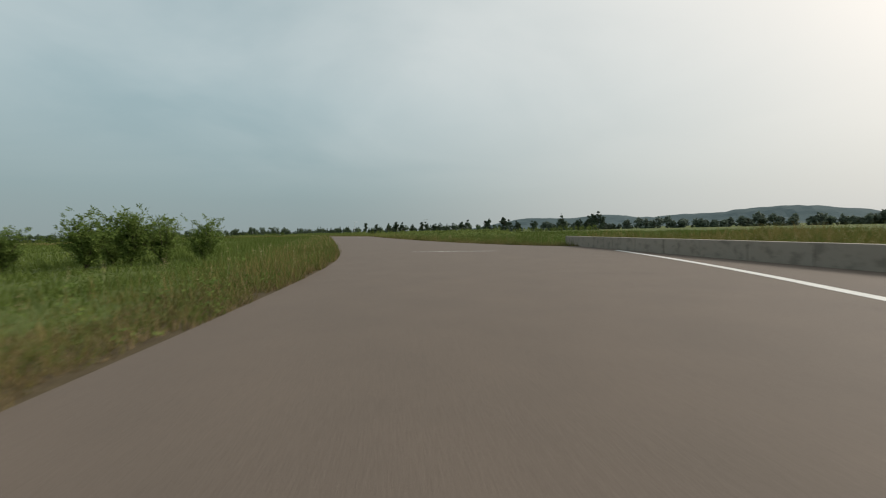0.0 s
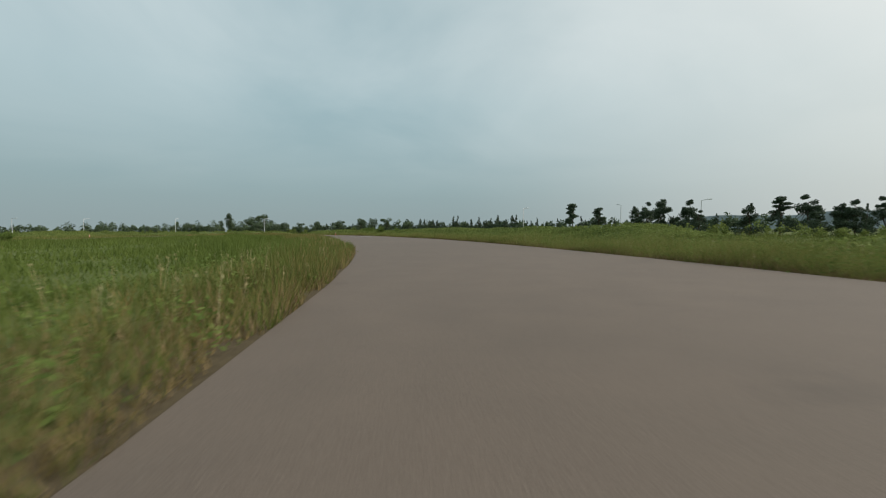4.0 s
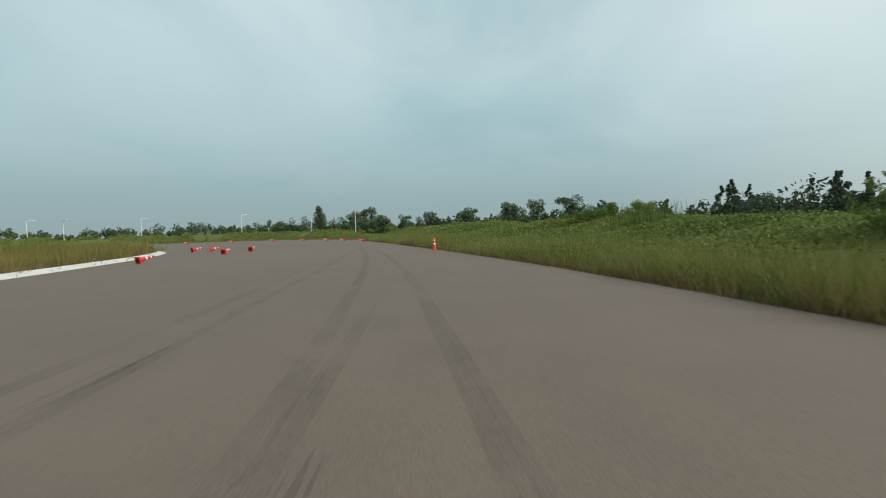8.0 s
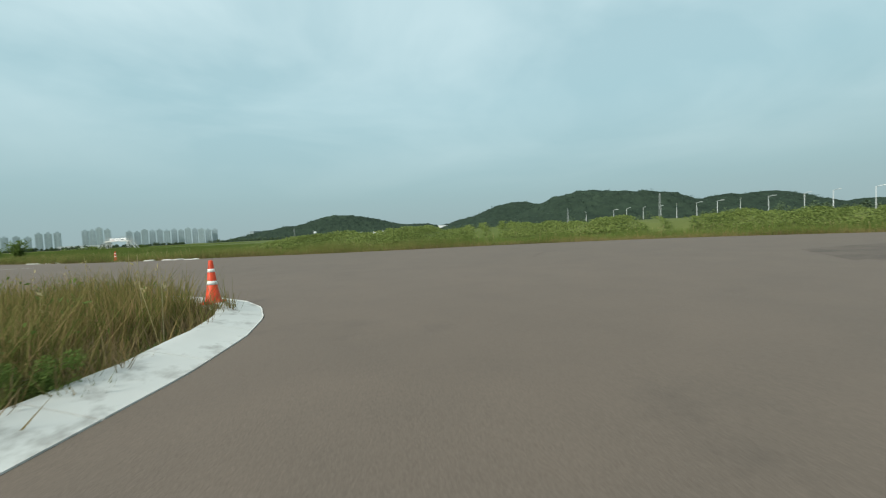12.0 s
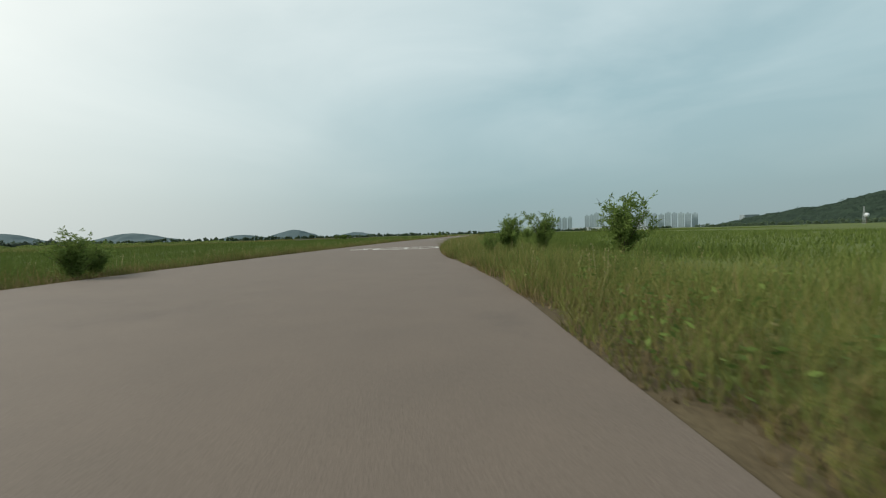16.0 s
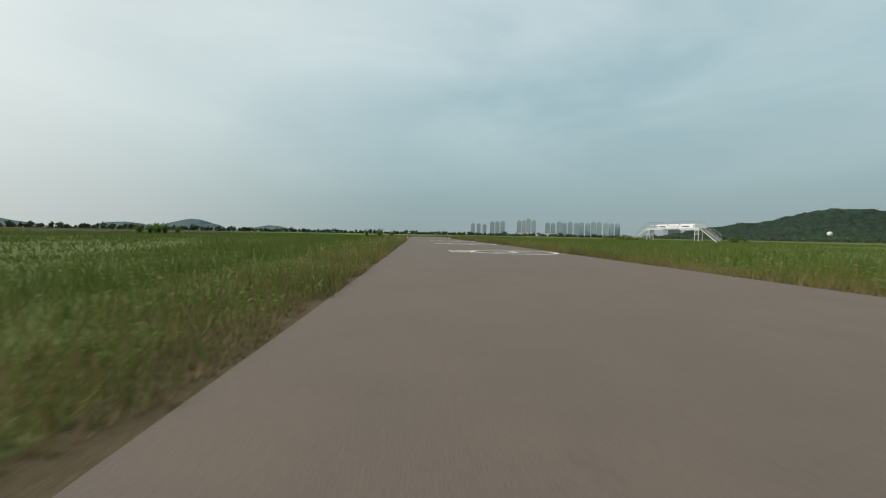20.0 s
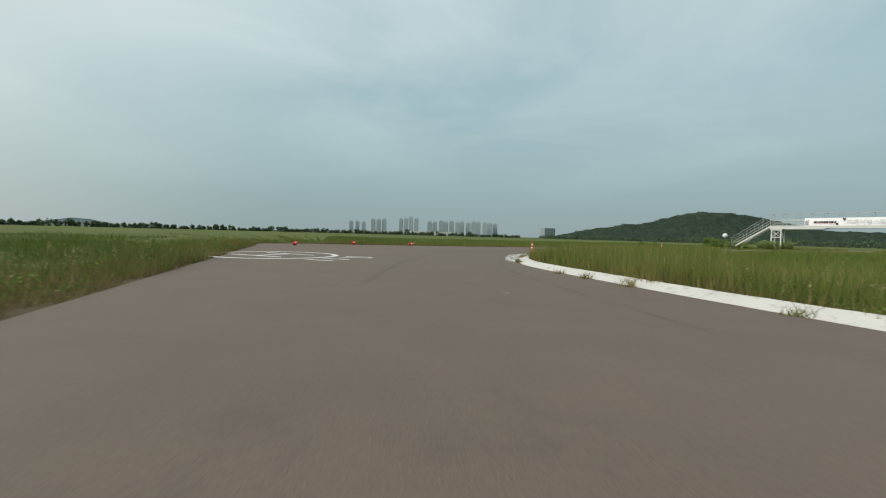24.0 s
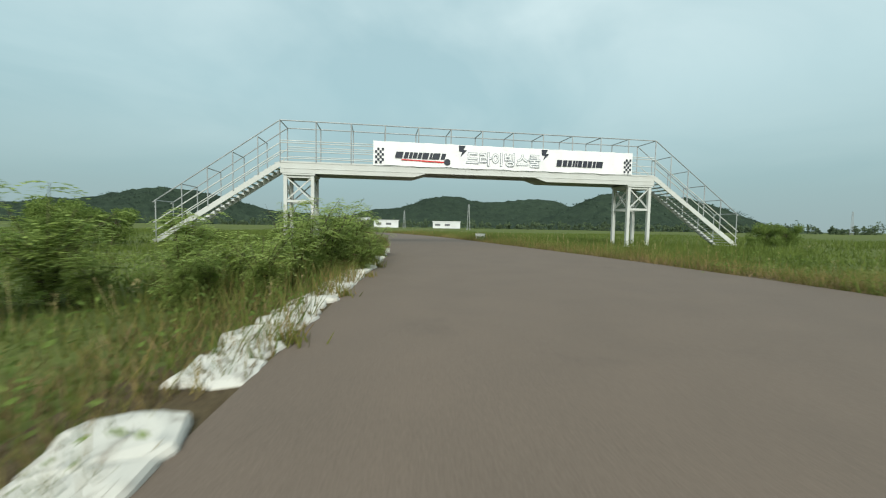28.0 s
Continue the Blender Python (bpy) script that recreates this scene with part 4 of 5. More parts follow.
for i in range(N):
    x = -HALF + i * 2 * HALF / (N - 1)
    bpart("cross_tie", lambda b, x=x: bar(b, (x, -WID / 2, TOP), (x, WID / 2, TOP), 0.03), GREY)
for s in (-1, 1):
    for k in range(5):
        f = (k + 1) / 5.0 - 0.02
        x, z = s * (HALF + RUN * f), DECK + (0.1 - DECK) * f + TOP - DECK - 0.15
        bpart("cross_tie", lambda b: bar(b, (x, -WID / 2, z), (x, WID / 2, z), 0.028), GREY)

# banner on the rails that face the bend
B0, B1, BZ0, BZ1, BY = -6.6, 10.1, DECK - 0.04, DECK + 1.36, -WID / 2 - 0.05
banner = empty_at("banner", BRIDGE, "long white printed banner with dark lettering tied to railings", "banner")
nx, nz = 64, 6
v, f = [], []
for i in range(nx + 1):
    for j in range(nz + 1):
        x = B0 + (B1 - B0) * i / nx
        z = BZ0 + (BZ1 - BZ0) * j / nz
        sag = 0.03 * math.sin(x * 2.1) * (1 - j / nz) + 0.02 * math.sin(x * 5.3 + j)
        v.append((x, BY + 0.02 * math.sin(x * 3.7 + j * 0.8), z + sag * 0.6))
for i in range(nx):
    for j in range(nz):
        a = i * (nz + 1) + j
        f.append((a, a + nz + 1, a + nz + 2, a + 1))
part("cloth", mesh_of("cloth", v, f, M["banner"], True), None, banner)


def flat_on_banner(name, polys, mat, label=""):
    v, f = [], []
    for poly in polys:
        f.append(tuple(range(len(v), len(v) + len(poly))))
        v += [(x, BY - 0.045, z) for x, z in poly]
    return part(name, mesh_of(name, v, f, mat), None, banner, label)


for x0 in (B0 + 0.1, B1 - 0.62):
    cells = [[(x0 + c * 0.13, BZ0 + 0.1 + r * 0.15), (x0 + c * 0.13 + 0.13, BZ0 + 0.1 + r * 0.15), (x0 + c * 0.13 + 0.13, BZ0 + 0.25 + r * 0.15), (x0 + c * 0.13, BZ0 + 0.25 + r * 0.15)]
             for c in range(4) for r in range(6) if (c + r) % 2 == 0]
    flat_on_banner("checker", cells, M["ink"])
for x0 in (B0 + 5.1, B0 + 10.4):
    flat_on_banner("lightning", [[(x0, BZ1 - 0.05), (x0 + 0.42, BZ1 - 0.05), (x0 + 0.28, BZ1 - 0.30), (x0 + 0.5, BZ1 - 0.32), (x0 + 0.12, BZ1 - 0.72), (x0 + 0.22, BZ1 - 0.42), (x0 + 0.02, BZ1 - 0.40)]], M["ink"])


def slanted_bars(x0, widths, z0, hgt, mat, lean=0.10):
    polys, x = [], x0
    for w in widths:
        polys.append([(x, z0), (x + w * 0.82, z0), (x + w * 0.82 + lean, z0 + hgt), (x + lean, z0 + hgt)])
        x += w
    return polys


for stroke in slanted_bars(B0 + 1.25, (0.52, 0.30, 0.22, 0.30, 0.26, 0.44, 0.18, 0.52, 0.30), BZ0 + 0.46, 0.36, M["ink"]):
    flat_on_banner("mark_bar", [stroke], M["ink"])
flat_on_banner("mark_underline", [[(B0 + 1.6, BZ0 + 0.34), (B0 + 4.2, BZ0 + 0.26), (B0 + 4.2, BZ0 + 0.34), (B0 + 1.7, BZ0 + 0.40)]], M["ink_red"], "red underline stroke")
flat_on_banner("wheel_mark", [[(B0 + 4.4 + 0.2 * math.cos(a * math.pi / 8), BZ0 + 0.32 + 0.2 * math.sin(a * math.pi / 8)) for a in range(16)]], M["ink"])
for stroke in slanted_bars(B0 + 11.4, (0.42, 0.34, 0.32, 0.18, 0.18, 0.34, 0.34, 0.34, 0.24, 0.55), BZ0 + 0.36, 0.40, M["ink"], 0.06):
    flat_on_banner("mark_bar", [stroke], M["ink"])
for word, wx in (("드라이빙", B0 + 7.15), ("스쿨", B0 + 9.55)):
    for swell, lift_, ink in ((0.035, 0.046, "ink_grey"), (0.004, 0.052, "banner")):
        me = text_mesh(word, 0.86, "banner_word", swell)
        me.transform(Matrix.Translation((wx, BY - lift_, BZ0 + 0.55)) @ Matrix.Rotation(radians(90), 4, "X"))
        me.materials.clear()
        me.materials.append(M[ink])
        part("word_outline" if swell > 0.01 else "word_fill", me, None, banner)


# ---------------------------------------------------------------- shrubs and trees
def leaf_cloud(n, centres, radii, size, rs, flatten=0.7, hollow=0.55):
    """Small leaf quads in uneven clumps: arrays (n, 4, 3)."""
    c = np.array(centres)
    k = rs.integers(0, len(c), n)
    d = rs.normal(size=(n, 3))
    d /= np.linalg.norm(d, axis=1)[:, None]
    r = np.array(radii)[k] * (hollow + (1 - hollow) * rs.uniform(0, 1, n) ** 0.6)
    pos_ = c[k] + d * r[:, None] * np.array([1, 1, flatten])
    t1 = rs.normal(size=(n, 3))
    t1 /= np.linalg.norm(t1, axis=1)[:, None]
    t2 = np.cross(t1, d + rs.normal(size=(n, 3)) * 0.6)
    t2 /= np.maximum(np.linalg.norm(t2, axis=1), 1e-6)[:, None]
    s = size * rs.uniform(0.6, 1.4, n)[:, None]
    return np.stack([pos_ - t1 * s, pos_ + t2 * s * 0.45, pos_ + t1 * s, pos_ - t2 * s * 0.45], 1)


def trunk_bm(height, r0, lean, limbs, rs):
    bm = bmesh.new()
    pts = [Vector((0, 0, -0.1))]
    for k in range(1, 5):
        pts.append(Vector((lean[0] * k / 4 + rs.uniform(-0.04, 0.04) * height, lean[1] * k / 4 + rs.uniform(-0.04, 0.04) * height, height * k / 4)))
    for k in range(4):
        bar(bm, pts[k], pts[k + 1], r0 * (1 - 0.2 * k), 8, r0 * (1 - 0.2 * (k + 1)))
    for b in limbs:
        q = pts[2 + (hash(b) % 3 > 1)].lerp(pts[4], rs.uniform(0, 0.9))
        bar(bm, q, b, r0 * 0.38, 6, r0 * 0.1)
    return bm


def make_tree(kind, seed, name, label, cat, group):
    rs = np.random.default_rng(seed)
    e = empty_at(name, Matrix(), label, cat, group)
    if kind == "pine":
        # bare trunk and layered pads of needles
        top = 6.0
        cs = [(rs.uniform(-1.3, 1.3) * (1.25 - z), rs.uniform(-1.3, 1.3) * (1.25 - z), top * z) for z in np.linspace(0.42, 0.98, 12)]
        rd = [rs.uniform(0.55, 0.95) for _ in cs]
        part("trunk", trunk_bm(top * 0.92, 0.15, (rs.uniform(-0.5, 0.5), 0.2), [c for c in cs[:9]], rs), M["bark"], e)
        part("crown", quads_of("crown", leaf_cloud(4200, cs, rd, 0.12, rs, 0.36, 0.15), M["pine"]), None, e)
    elif kind == "bushy_pine":
        # needles down to the ground, ragged top
        top = 6.0
        zs = np.concatenate([rs.uniform(0.08, 0.75, 26), rs.uniform(0.7, 0.98, 8)])
        cs = [(rs.uniform(-2.5, 2.5) * (1.12 - z), rs.uniform(-2.5, 2.5) * (1.12 - z), top * z) for z in zs]
        rd = [rs.uniform(0.45, 1.15) * (1.2 - 0.75 * z) for z in zs]
        part("trunk", trunk_bm(top * 0.88, 0.14, (rs.uniform(-0.3, 0.3), 0.2), [c for c in cs[:8]], rs), M["bark"], e)
        part("crown", quads_of("crown", leaf_cloud(6400, cs, rd, 0.125, rs, 0.85, 0.12), M["pine"]), None, e)
    elif kind == "poplar":
        top = 11.0
        cs = [(rs.uniform(-1.1, 1.1), rs.uniform(-1.1, 1.1), top * (0.28 + 0.66 * k / 12)) for k in range(13)]
        rd = [1.7 * (1 - 0.55 * abs(k / 12 - 0.4)) for k in range(13)]
        part("trunk", trunk_bm(top * 0.85, 0.2, (0.2, 0.1), [c for c in cs[2:9]], rs), M["bark"], e)
        part("crown", quads_of("crown", leaf_cloud(3000, cs, rd, 0.22, rs, 1.0, 0.45), M["tree"]), None, e)
    elif kind == "conifer":
        top = 8.0
        zs = np.concatenate([rs.uniform(0.08, 0.85, 24), [0.9, 0.95, 1.0]])
        cs = [(rs.uniform(-1.7, 1.7) * (1.02 - z) ** 0.8, rs.uniform(-1.7, 1.7) * (1.02 - z) ** 0.8, top * z) for z in zs]
        rd = [rs.uniform(0.5, 0.9) * (1.12 - z) + 0.14 for z in zs]
        part("trunk", trunk_bm(top * 0.9, 0.15, (0, 0), [], rs), M["bark"], e)
        part("crown", quads_of("crown", leaf_cloud(3200, cs, rd, 0.13, rs, 1.1, 0.15), M["pine"]), None, e)
    elif kind == "round":
        top = 8.5
        cs = [(rs.uniform(-2.4, 2.4), rs.uniform(-2.4, 2.4), top * rs.uniform(0.14, 0.86)) for _ in range(20)]
        rd = [rs.uniform(0.9, 1.7) for _ in cs]
        part("trunk", trunk_bm(top * 0.7, 0.2, (0.2, -0.1), [c for c in cs[:7]], rs), M["bark"], e)
        part("crown", quads_of("crown", leaf_cloud(4600, cs, rd, 0.21, rs, 0.8, 0.4), M["tree"]), None, e)
    elif kind == "shrub":
        top = 2.4
        cs = [(rs.uniform(-0.9, 0.9), rs.uniform(-0.9, 0.9), top * rs.uniform(0.15, 0.85)) for _ in range(16)]
        rd = [rs.uniform(0.3, 0.55) for _ in cs]
        part("trunk", trunk_bm(top * 0.6, 0.03, (0.2, 0.1), [c for c in cs], rs), M["bark"], e)
        part("foliage", quads_of("foliage", leaf_cloud(6400, cs, rd, 0.055, rs, 1.1, 0.25), M["leaf"]), None, e)
    elif kind == "locust":
        # arching stems with feathered leaves: pairs of small leaflets on a drooping rib
        stems = bmesh.new()
        quads = []
        for k in range(12):
            a = rs.uniform(0, 2 * np.pi)
            tall, out_ = rs.uniform(0.9, 1.9), rs.uniform(0.15, 0.8)
            pts = [Vector((math.cos(a) * out_ * u ** 1.6, math.sin(a) * out_ * u ** 1.6, tall * (u - 0.12 * u ** 3) - 0.03)) for u in (0, 0.25, 0.5, 0.75, 1.0)]
            for p0, p1, w in zip(pts[:-1], pts[1:], (0.012, 0.010, 0.007, 0.005)):
                bar(stems, p0, p1, w, 4, w * 0.75)
            for j in range(24):
                u = rs.uniform(0.12, 1.0) * 3.999
                q = pts[int(u)].lerp(pts[int(u) + 1], u % 1)
                b = rs.uniform(0, 2 * np.pi)
                ln = rs.uniform(0.22, 0.36)
                h_ = np.array([math.cos(b), math.sin(b), 0.0])
                w_ = np.array([-math.sin(b), math.cos(b), 0.0])
                for m_ in range(7):
                    f_ = (m_ + 1) / 7
                    at = np.array(q) + h_ * ln * f_ + np.array([0, 0, ln * (0.45 * f_ - 0.75 * f_ * f_)])
                    for sd in (-1, 1):
                        tip_ = at + w_ * sd * 0.088 + h_ * 0.02 + np.array([0, 0, rs.uniform(-0.03, 0.012)])
                        mid_ = (at + tip_) / 2
                        quads.append([at, mid_ + h_ * 0.026, tip_, mid_ - h_ * 0.026])
        part("trunk", stems, M["bark"], e)
        part("foliage", quads_of("foliage", np.array(quads), M["locust"]), None, e)
    elif kind == "willow":
        # many upright whips with narrow leaves, open and uneven outline
        stems = bmesh.new()
        quads = []
        for k in range(24):
            a = rs.uniform(0, 2 * np.pi)
            tall, out_ = 2.4 * rs.uniform(0.45, 1.0), rs.uniform(0.1, 1.05)
            pts = [Vector((math.cos(a) * out_ * u ** 1.3, math.sin(a) * out_ * u ** 1.3, tall * (u - 0.10 * u ** 3) - 0.05)) for u in (0, 0.25, 0.5, 0.75, 1.0)]
            for p0, p1, w in zip(pts[:-1], pts[1:], (0.016, 0.013, 0.009, 0.006)):
                bar(stems, p0, p1, w, 4, w * 0.75)
            for j in range(14):
                u = rs.uniform(0.10, 1.0) * 3.999
                q = np.array(pts[int(u)].lerp(pts[int(u) + 1], u % 1))
                b = rs.uniform(0, 2 * np.pi)
                twig = np.array([math.cos(b), math.sin(b), rs.uniform(0.3, 1.3)]) * rs.uniform(0.15, 0.42)
                for m_ in range(18):
                    at = q + twig * rs.uniform(0.1, 1.05) + rs.normal(size=3) * 0.03
                    d_ = twig * 0.5 + rs.normal(size=3) * 0.16
                    d_ /= np.linalg.norm(d_)
                    s_ = np.cross(d_, rs.normal(size=3))
                    s_ /= np.linalg.norm(s_)
                    ln = rs.uniform(0.045, 0.085)
                    quads.append([at, at + d_ * ln + s_ * ln * 0.30, at + d_ * ln * 2.1, at + d_ * ln - s_ * ln * 0.30])
        part("trunk", stems, M["bark"], e)
        part("foliage", quads_of("foliage", np.array(quads), M["leaf"]), None, e)
    elif kind == "sapling":
        top = 2.6
        cs = [(rs.uniform(-0.8, 0.8) * (1 - 0.4 * k / 9), rs.uniform(-0.8, 0.8), top * (0.15 + 0.85 * k / 9)) for k in range(10)]
        rd = [rs.uniform(0.35, 0.6) for _ in cs]
        part("trunk", trunk_bm(top * 0.8, 0.03, (0.1, 0.1), cs[3:], rs), M["bark"], e)
        part("foliage", quads_of("foliage", leaf_cloud(6000, cs, rd, 0.052, rs, 0.9, 0.15), M["leaf"]), None, e)
    return e


def plant(kind, spots, name, label, cat, group, variants=3):
    """spots: x, y, height factor."""
    base = []
    for k, (x, y, s) in enumerate(spots):
        m = pose(x, y, -0.03, 0, 0, r2.uniform(0, 360)) @ Matrix.Diagonal((s * r2.uniform(0.9, 1.15), s * r2.uniform(0.9, 1.15), s, 1))
        if len(base) < variants:
            e = make_tree(kind, 11 + 7 * k + len(name), name, label, cat, group)
            base.append(e)
            e.matrix_world = m
        else:
            copy_thing_at = base[k % variants]
            c = copy_thing(copy_thing_at, Matrix())
            c.matrix_basis = m
    return base


plant("pine", [(-42.1, 216.7, 1.05), (-37.1, 220.9, 0.95), (-11.1, 207.4, 1.0), (20.3, 187.0, 0.9)], "pine_tree", "dark green pine with a flat spreading crown", "tree", "pines")
plant("round", [(-149, 308.2, 1.0), (-262.8, 358.7, 1.75), (-268, 352, 1.5), (-138, 300, 0.95), (-127, 295, 0.9), (-160, 305, 0.85), (-171, 300, 0.8), (-186, 306, 0.75), (-200, 310, 0.8),
                (-215, 318, 0.7), (-232, 322, 0.75), (-285, 318, 0.85), (-300, 300, 0.7), (-96, 285, 0.6), (-85, 281, 0.55), (-318, 285, 0.7), (-110, 282, 0.55),
                (-335, 262, 0.6), (-352, 240, 0.6), (-372, 215, 0.55), (-240, 330, 0.9)], "broadleaf_tree", "dark green broadleaf tree in a distant belt", "tree", "far trees")
plant("poplar", [(-250.8, 318.1, 1.15), (-145, 304, 0.62), (-256, 323, 0.85), (-155, 318, 0.6), (-272, 330, 0.8)], "tall_tree", "tall narrow dark green tree", "tree", "far trees")
r3 = random.Random(12)


def grove(x0, y0, x1, y1, n, lo, hi, gap):
    """Spots along a line, with gaps and uneven depth."""
    spots = []
    for i in range(n):
        if math.sin(i * 0.55 + gap) < -0.72:
            continue
        f = i / (n - 1)
        spots.append((x0 + (x1 - x0) * f + r3.uniform(-2, 2), y0 + (y1 - y0) * f + r3.uniform(-4, 6), r3.uniform(lo, hi) * (0.85 + 0.15 * math.sin(i * 0.9))))
    return spots


plant("bushy_pine", grove(-30, 217, 64, 156, 38, 0.85, 1.3, 1.0), "pine_tree", "dark green bushy pine behind light scrub", "tree", "pines", 5)
plant("conifer", grove(-104, 275, 20, 184, 46, 0.42, 0.66, 0.0) + grove(-100, 270, -58, 238, 44, 0.58, 0.74, 2.0) + [(-60 + 9 * i, 300 + r3.uniform(-6, 6), r3.uniform(0.6, 0.9)) for i in range(8)], "conifer", "dark conifer behind the overgrown bank", "tree", "conifers", 4)
plant("willow", [(-13.8, 15.2, 1.05), (-12.2, 17.2, 0.95), (-11.4, 18.8, 0.9), (-14.8, 17.6, 0.9), (-13.0, 16.4, 1.1), (-15.6, 13.8, 0.75),
                 (-113.5, 161.9, 0.75), (-112.8, 161.0, 0.6), (-52, -9, 0.9), (-50.5, -12, 0.95), (-53.5, -13.5, 0.75), (-49.5, -6.5, 0.85), (-54.2, -10.6, 0.65),
                 (-130.3, 150.3, 1.22), (-120.7, 104.4, 0.95), (-119.5, 116.5, 0.75), (-124.6, 147.6, 0.95), (-126.2, 146.3, 1.0), (-124.1, 149.8, 0.55),
                 (-92.8, 228.2, 1.2), (-93.6, 229.0, 0.95)], "willow_shrub", "light green willow shrub with thin upright stems", "shrub", "willow shrubs", 6)
plant("shrub", [(-148.2, -54.3, 0.75), (-149.2, -53.4, 0.65), (-147.6, -53.2, 0.7), (-150.4, -52.0, 0.6), (-146, -56, 0.35), (-130, -90, 0.7)], "shrub", "leafy green shrub growing out of tall grass", "shrub", "shrubs", 3)
plant("sapling", [(-105.3, 240.4, 0.72), (-103.8, 239.6, 0.78), (-102.6, 238.8, 0.82), (-106.6, 241.6, 0.7), (-101.4, 238.0, 0.82), (-84.5, 222, 0.7)],
      "young_tree", "young light green tree with loose leafy branches", "tree", "young trees", 4)


plant("locust", [(-112.0, 88.3, 1.75), (-113.8, 87.2, 1.8), (-110.6, 89.6, 1.35), (-114.9, 89.4, 1.55), (-112.6, 85.8, 1.6), (-109.8, 87.6, 1.1), (-117.9, -73.0, 0.75), (-119.4, -73.5, 0.95), (-120.8, -74.2, 1.1), (-122.2, -74.6, 1.15), (-123.6, -75.2, 1.2), (-125.2, -75.8, 1.25), (-126.8, -76.5, 1.3), (-128.4, -77.4, 1.25), (-130.0, -78.2, 1.1),
                 (-123.0, -76.8, 1.15), (-126.6, -78.4, 1.2), (-118.0, -74.8, 0.9), (-116.4, -75.2, 1.05), (-115.0, -74.6, 1.0),
                 (-131.6, -79.2, 1.1), (-123.2, -73.9, 0.7), (-125.6, -74.9, 0.8), (-121.6, -73.3, 0.6), (-120.4, -77.4, 1.0),
                 (-116.8, -73.3, 0.5), (-117.5, -73.6, 0.6), (-118.5, -74.1, 0.72), (-116.5, -74.5, 0.62), (-115.0, -76.0, 0.9)], "locust_shrub", "light green locust shrub with feathered leaves", "shrub", "locust shrubs", 5)
plant("shrub", [(-125.5, -92.0, 0.95), (-127.0, -90.5, 0.85), (-124.0, -88.6, 0.8), (-122.2, -86.0, 0.6), (-108, -84, 0.4), (-112, -95, 0.45)], "shrub", "leafy green shrub growing out of tall grass", "shrub", "shrubs", 2)


# overgrown bank right of the way out
def bank(line, name, label, rise, depth, start, per_m, leaf, mat, side=-1):
    p, d = along(line, 0.5)
    n = int(len(p) * 0.5 * per_m)
    rs = np.random.default_rng(len(name) + n)
    i = rs.integers(0, len(p), n)
    u = rs.uniform(0, 1, n)
    lump = 0.80 + 0.08 * np.sin(i * 0.21) * np.sin(i * 0.083 + 1.0) + 0.07 * np.sin(i * 0.047 + 2.0) + 0.06 * np.sin(i * 0.37 + 0.6) + 0.10 * np.sin(i * 0.57 + u * 5) + 0.06 * np.sin(i * 1.31 + u * 9)
    ends = np.clip(np.minimum(i, len(p) - 1 - i) / 16.0, 0.15, 1)
    hgt = rise * lump * ends * np.sin(np.pi * np.clip(0.08 + u * 0.72, 0, 1)) * rs.uniform(0.72, 1.04, n)
    nrm = np.stack([-d[i, 1], d[i, 0]], 1) * side
    c = np.concatenate([p[i] + nrm * (start + depth * u)[:, None] + rs.normal(size=(n, 2)) * 0.2, hgt[:, None]], 1)
    t1 = rs.normal(size=(n, 3)) * np.array([1, 1, 0.6])
    t1 /= np.linalg.norm(t1, axis=1)[:, None]
    t2 = np.cross(t1, rs.normal(size=(n, 3)))
    t2 /= np.linalg.norm(t2, axis=1)[:, None]
    s = leaf * rs.uniform(0.6, 1.5, n)[:, None]
    q = np.stack([c - t1 * s, c + t2 * s * 0.55, c + t1 * s, c - t2 * s * 0.55], 1)
    e = empty_at(name, Matrix(), label, "bank", kind="structure")
    m = len(p)
    rows = 9
    v, f = [], []
    for k in range(m):
        en = min(1.0, max(0.15, min(k, m - 1 - k) / 16.0))
        lm = 0.80 + 0.08 * math.sin(k * 0.21) * math.sin(k * 0.083 + 1.0) + 0.07 * math.sin(k * 0.047 + 2.0) + 0.06 * math.sin(k * 0.37 + 0.6)
        for j in range(rows):
            uu = j / (rows - 1) * 1.25
            z = -0.05 + rise * lm * en * 0.86 * math.sin(math.pi * min(1.0, 0.08 + uu * 0.72)) - (0.3 if j in (0, rows - 1) else 0)
            nx_, ny_ = -d[k, 1] * side, d[k, 0] * side
            v.append((p[k, 0] + nx_ * (start + depth * uu), p[k, 1] + ny_ * (start + depth * uu), z))
    for k in range(m - 1):
        for j in range(rows - 1):
            a = k * rows + j
            f.append((a, a + rows, a + rows + 1, a + 1))
    part("soil", mesh_of("soil", v, f, M["ground"], True), None, e)
    part("leaves", quads_of("leaves", q, mat), None, e)
    return e


bank([(-38, 153), (-57, 181), (-66, 191), (-82, 209.5), (-97, 223), (-108, 230.5), (-120, 238), (-134, 247), (-150, 254)], "vine_bank", "overgrown bank of creeping vines and weeds",
     1.70, 9.0, 4.8, 2300, 0.064, M["vine"])
bank([(-4, 52), (-12, 77.5), (-20.5, 112), (-27, 129), (-40, 155)], "scrub_bank", "low band of green scrub behind the verge", 1.3, 9.0, 9.0, 320, 0.16, M["vine"])
bank([(-152, 254), (-164, 252), (-175, 243), (-178, 230), (-173, 213), (-164, 203), (-156, 198), (-148, 190), (-142, 180)], "weed_bank", "green weedy bank behind the loop", 1.8, 8.0, 6.5, 1300, 0.085, M["vine"])


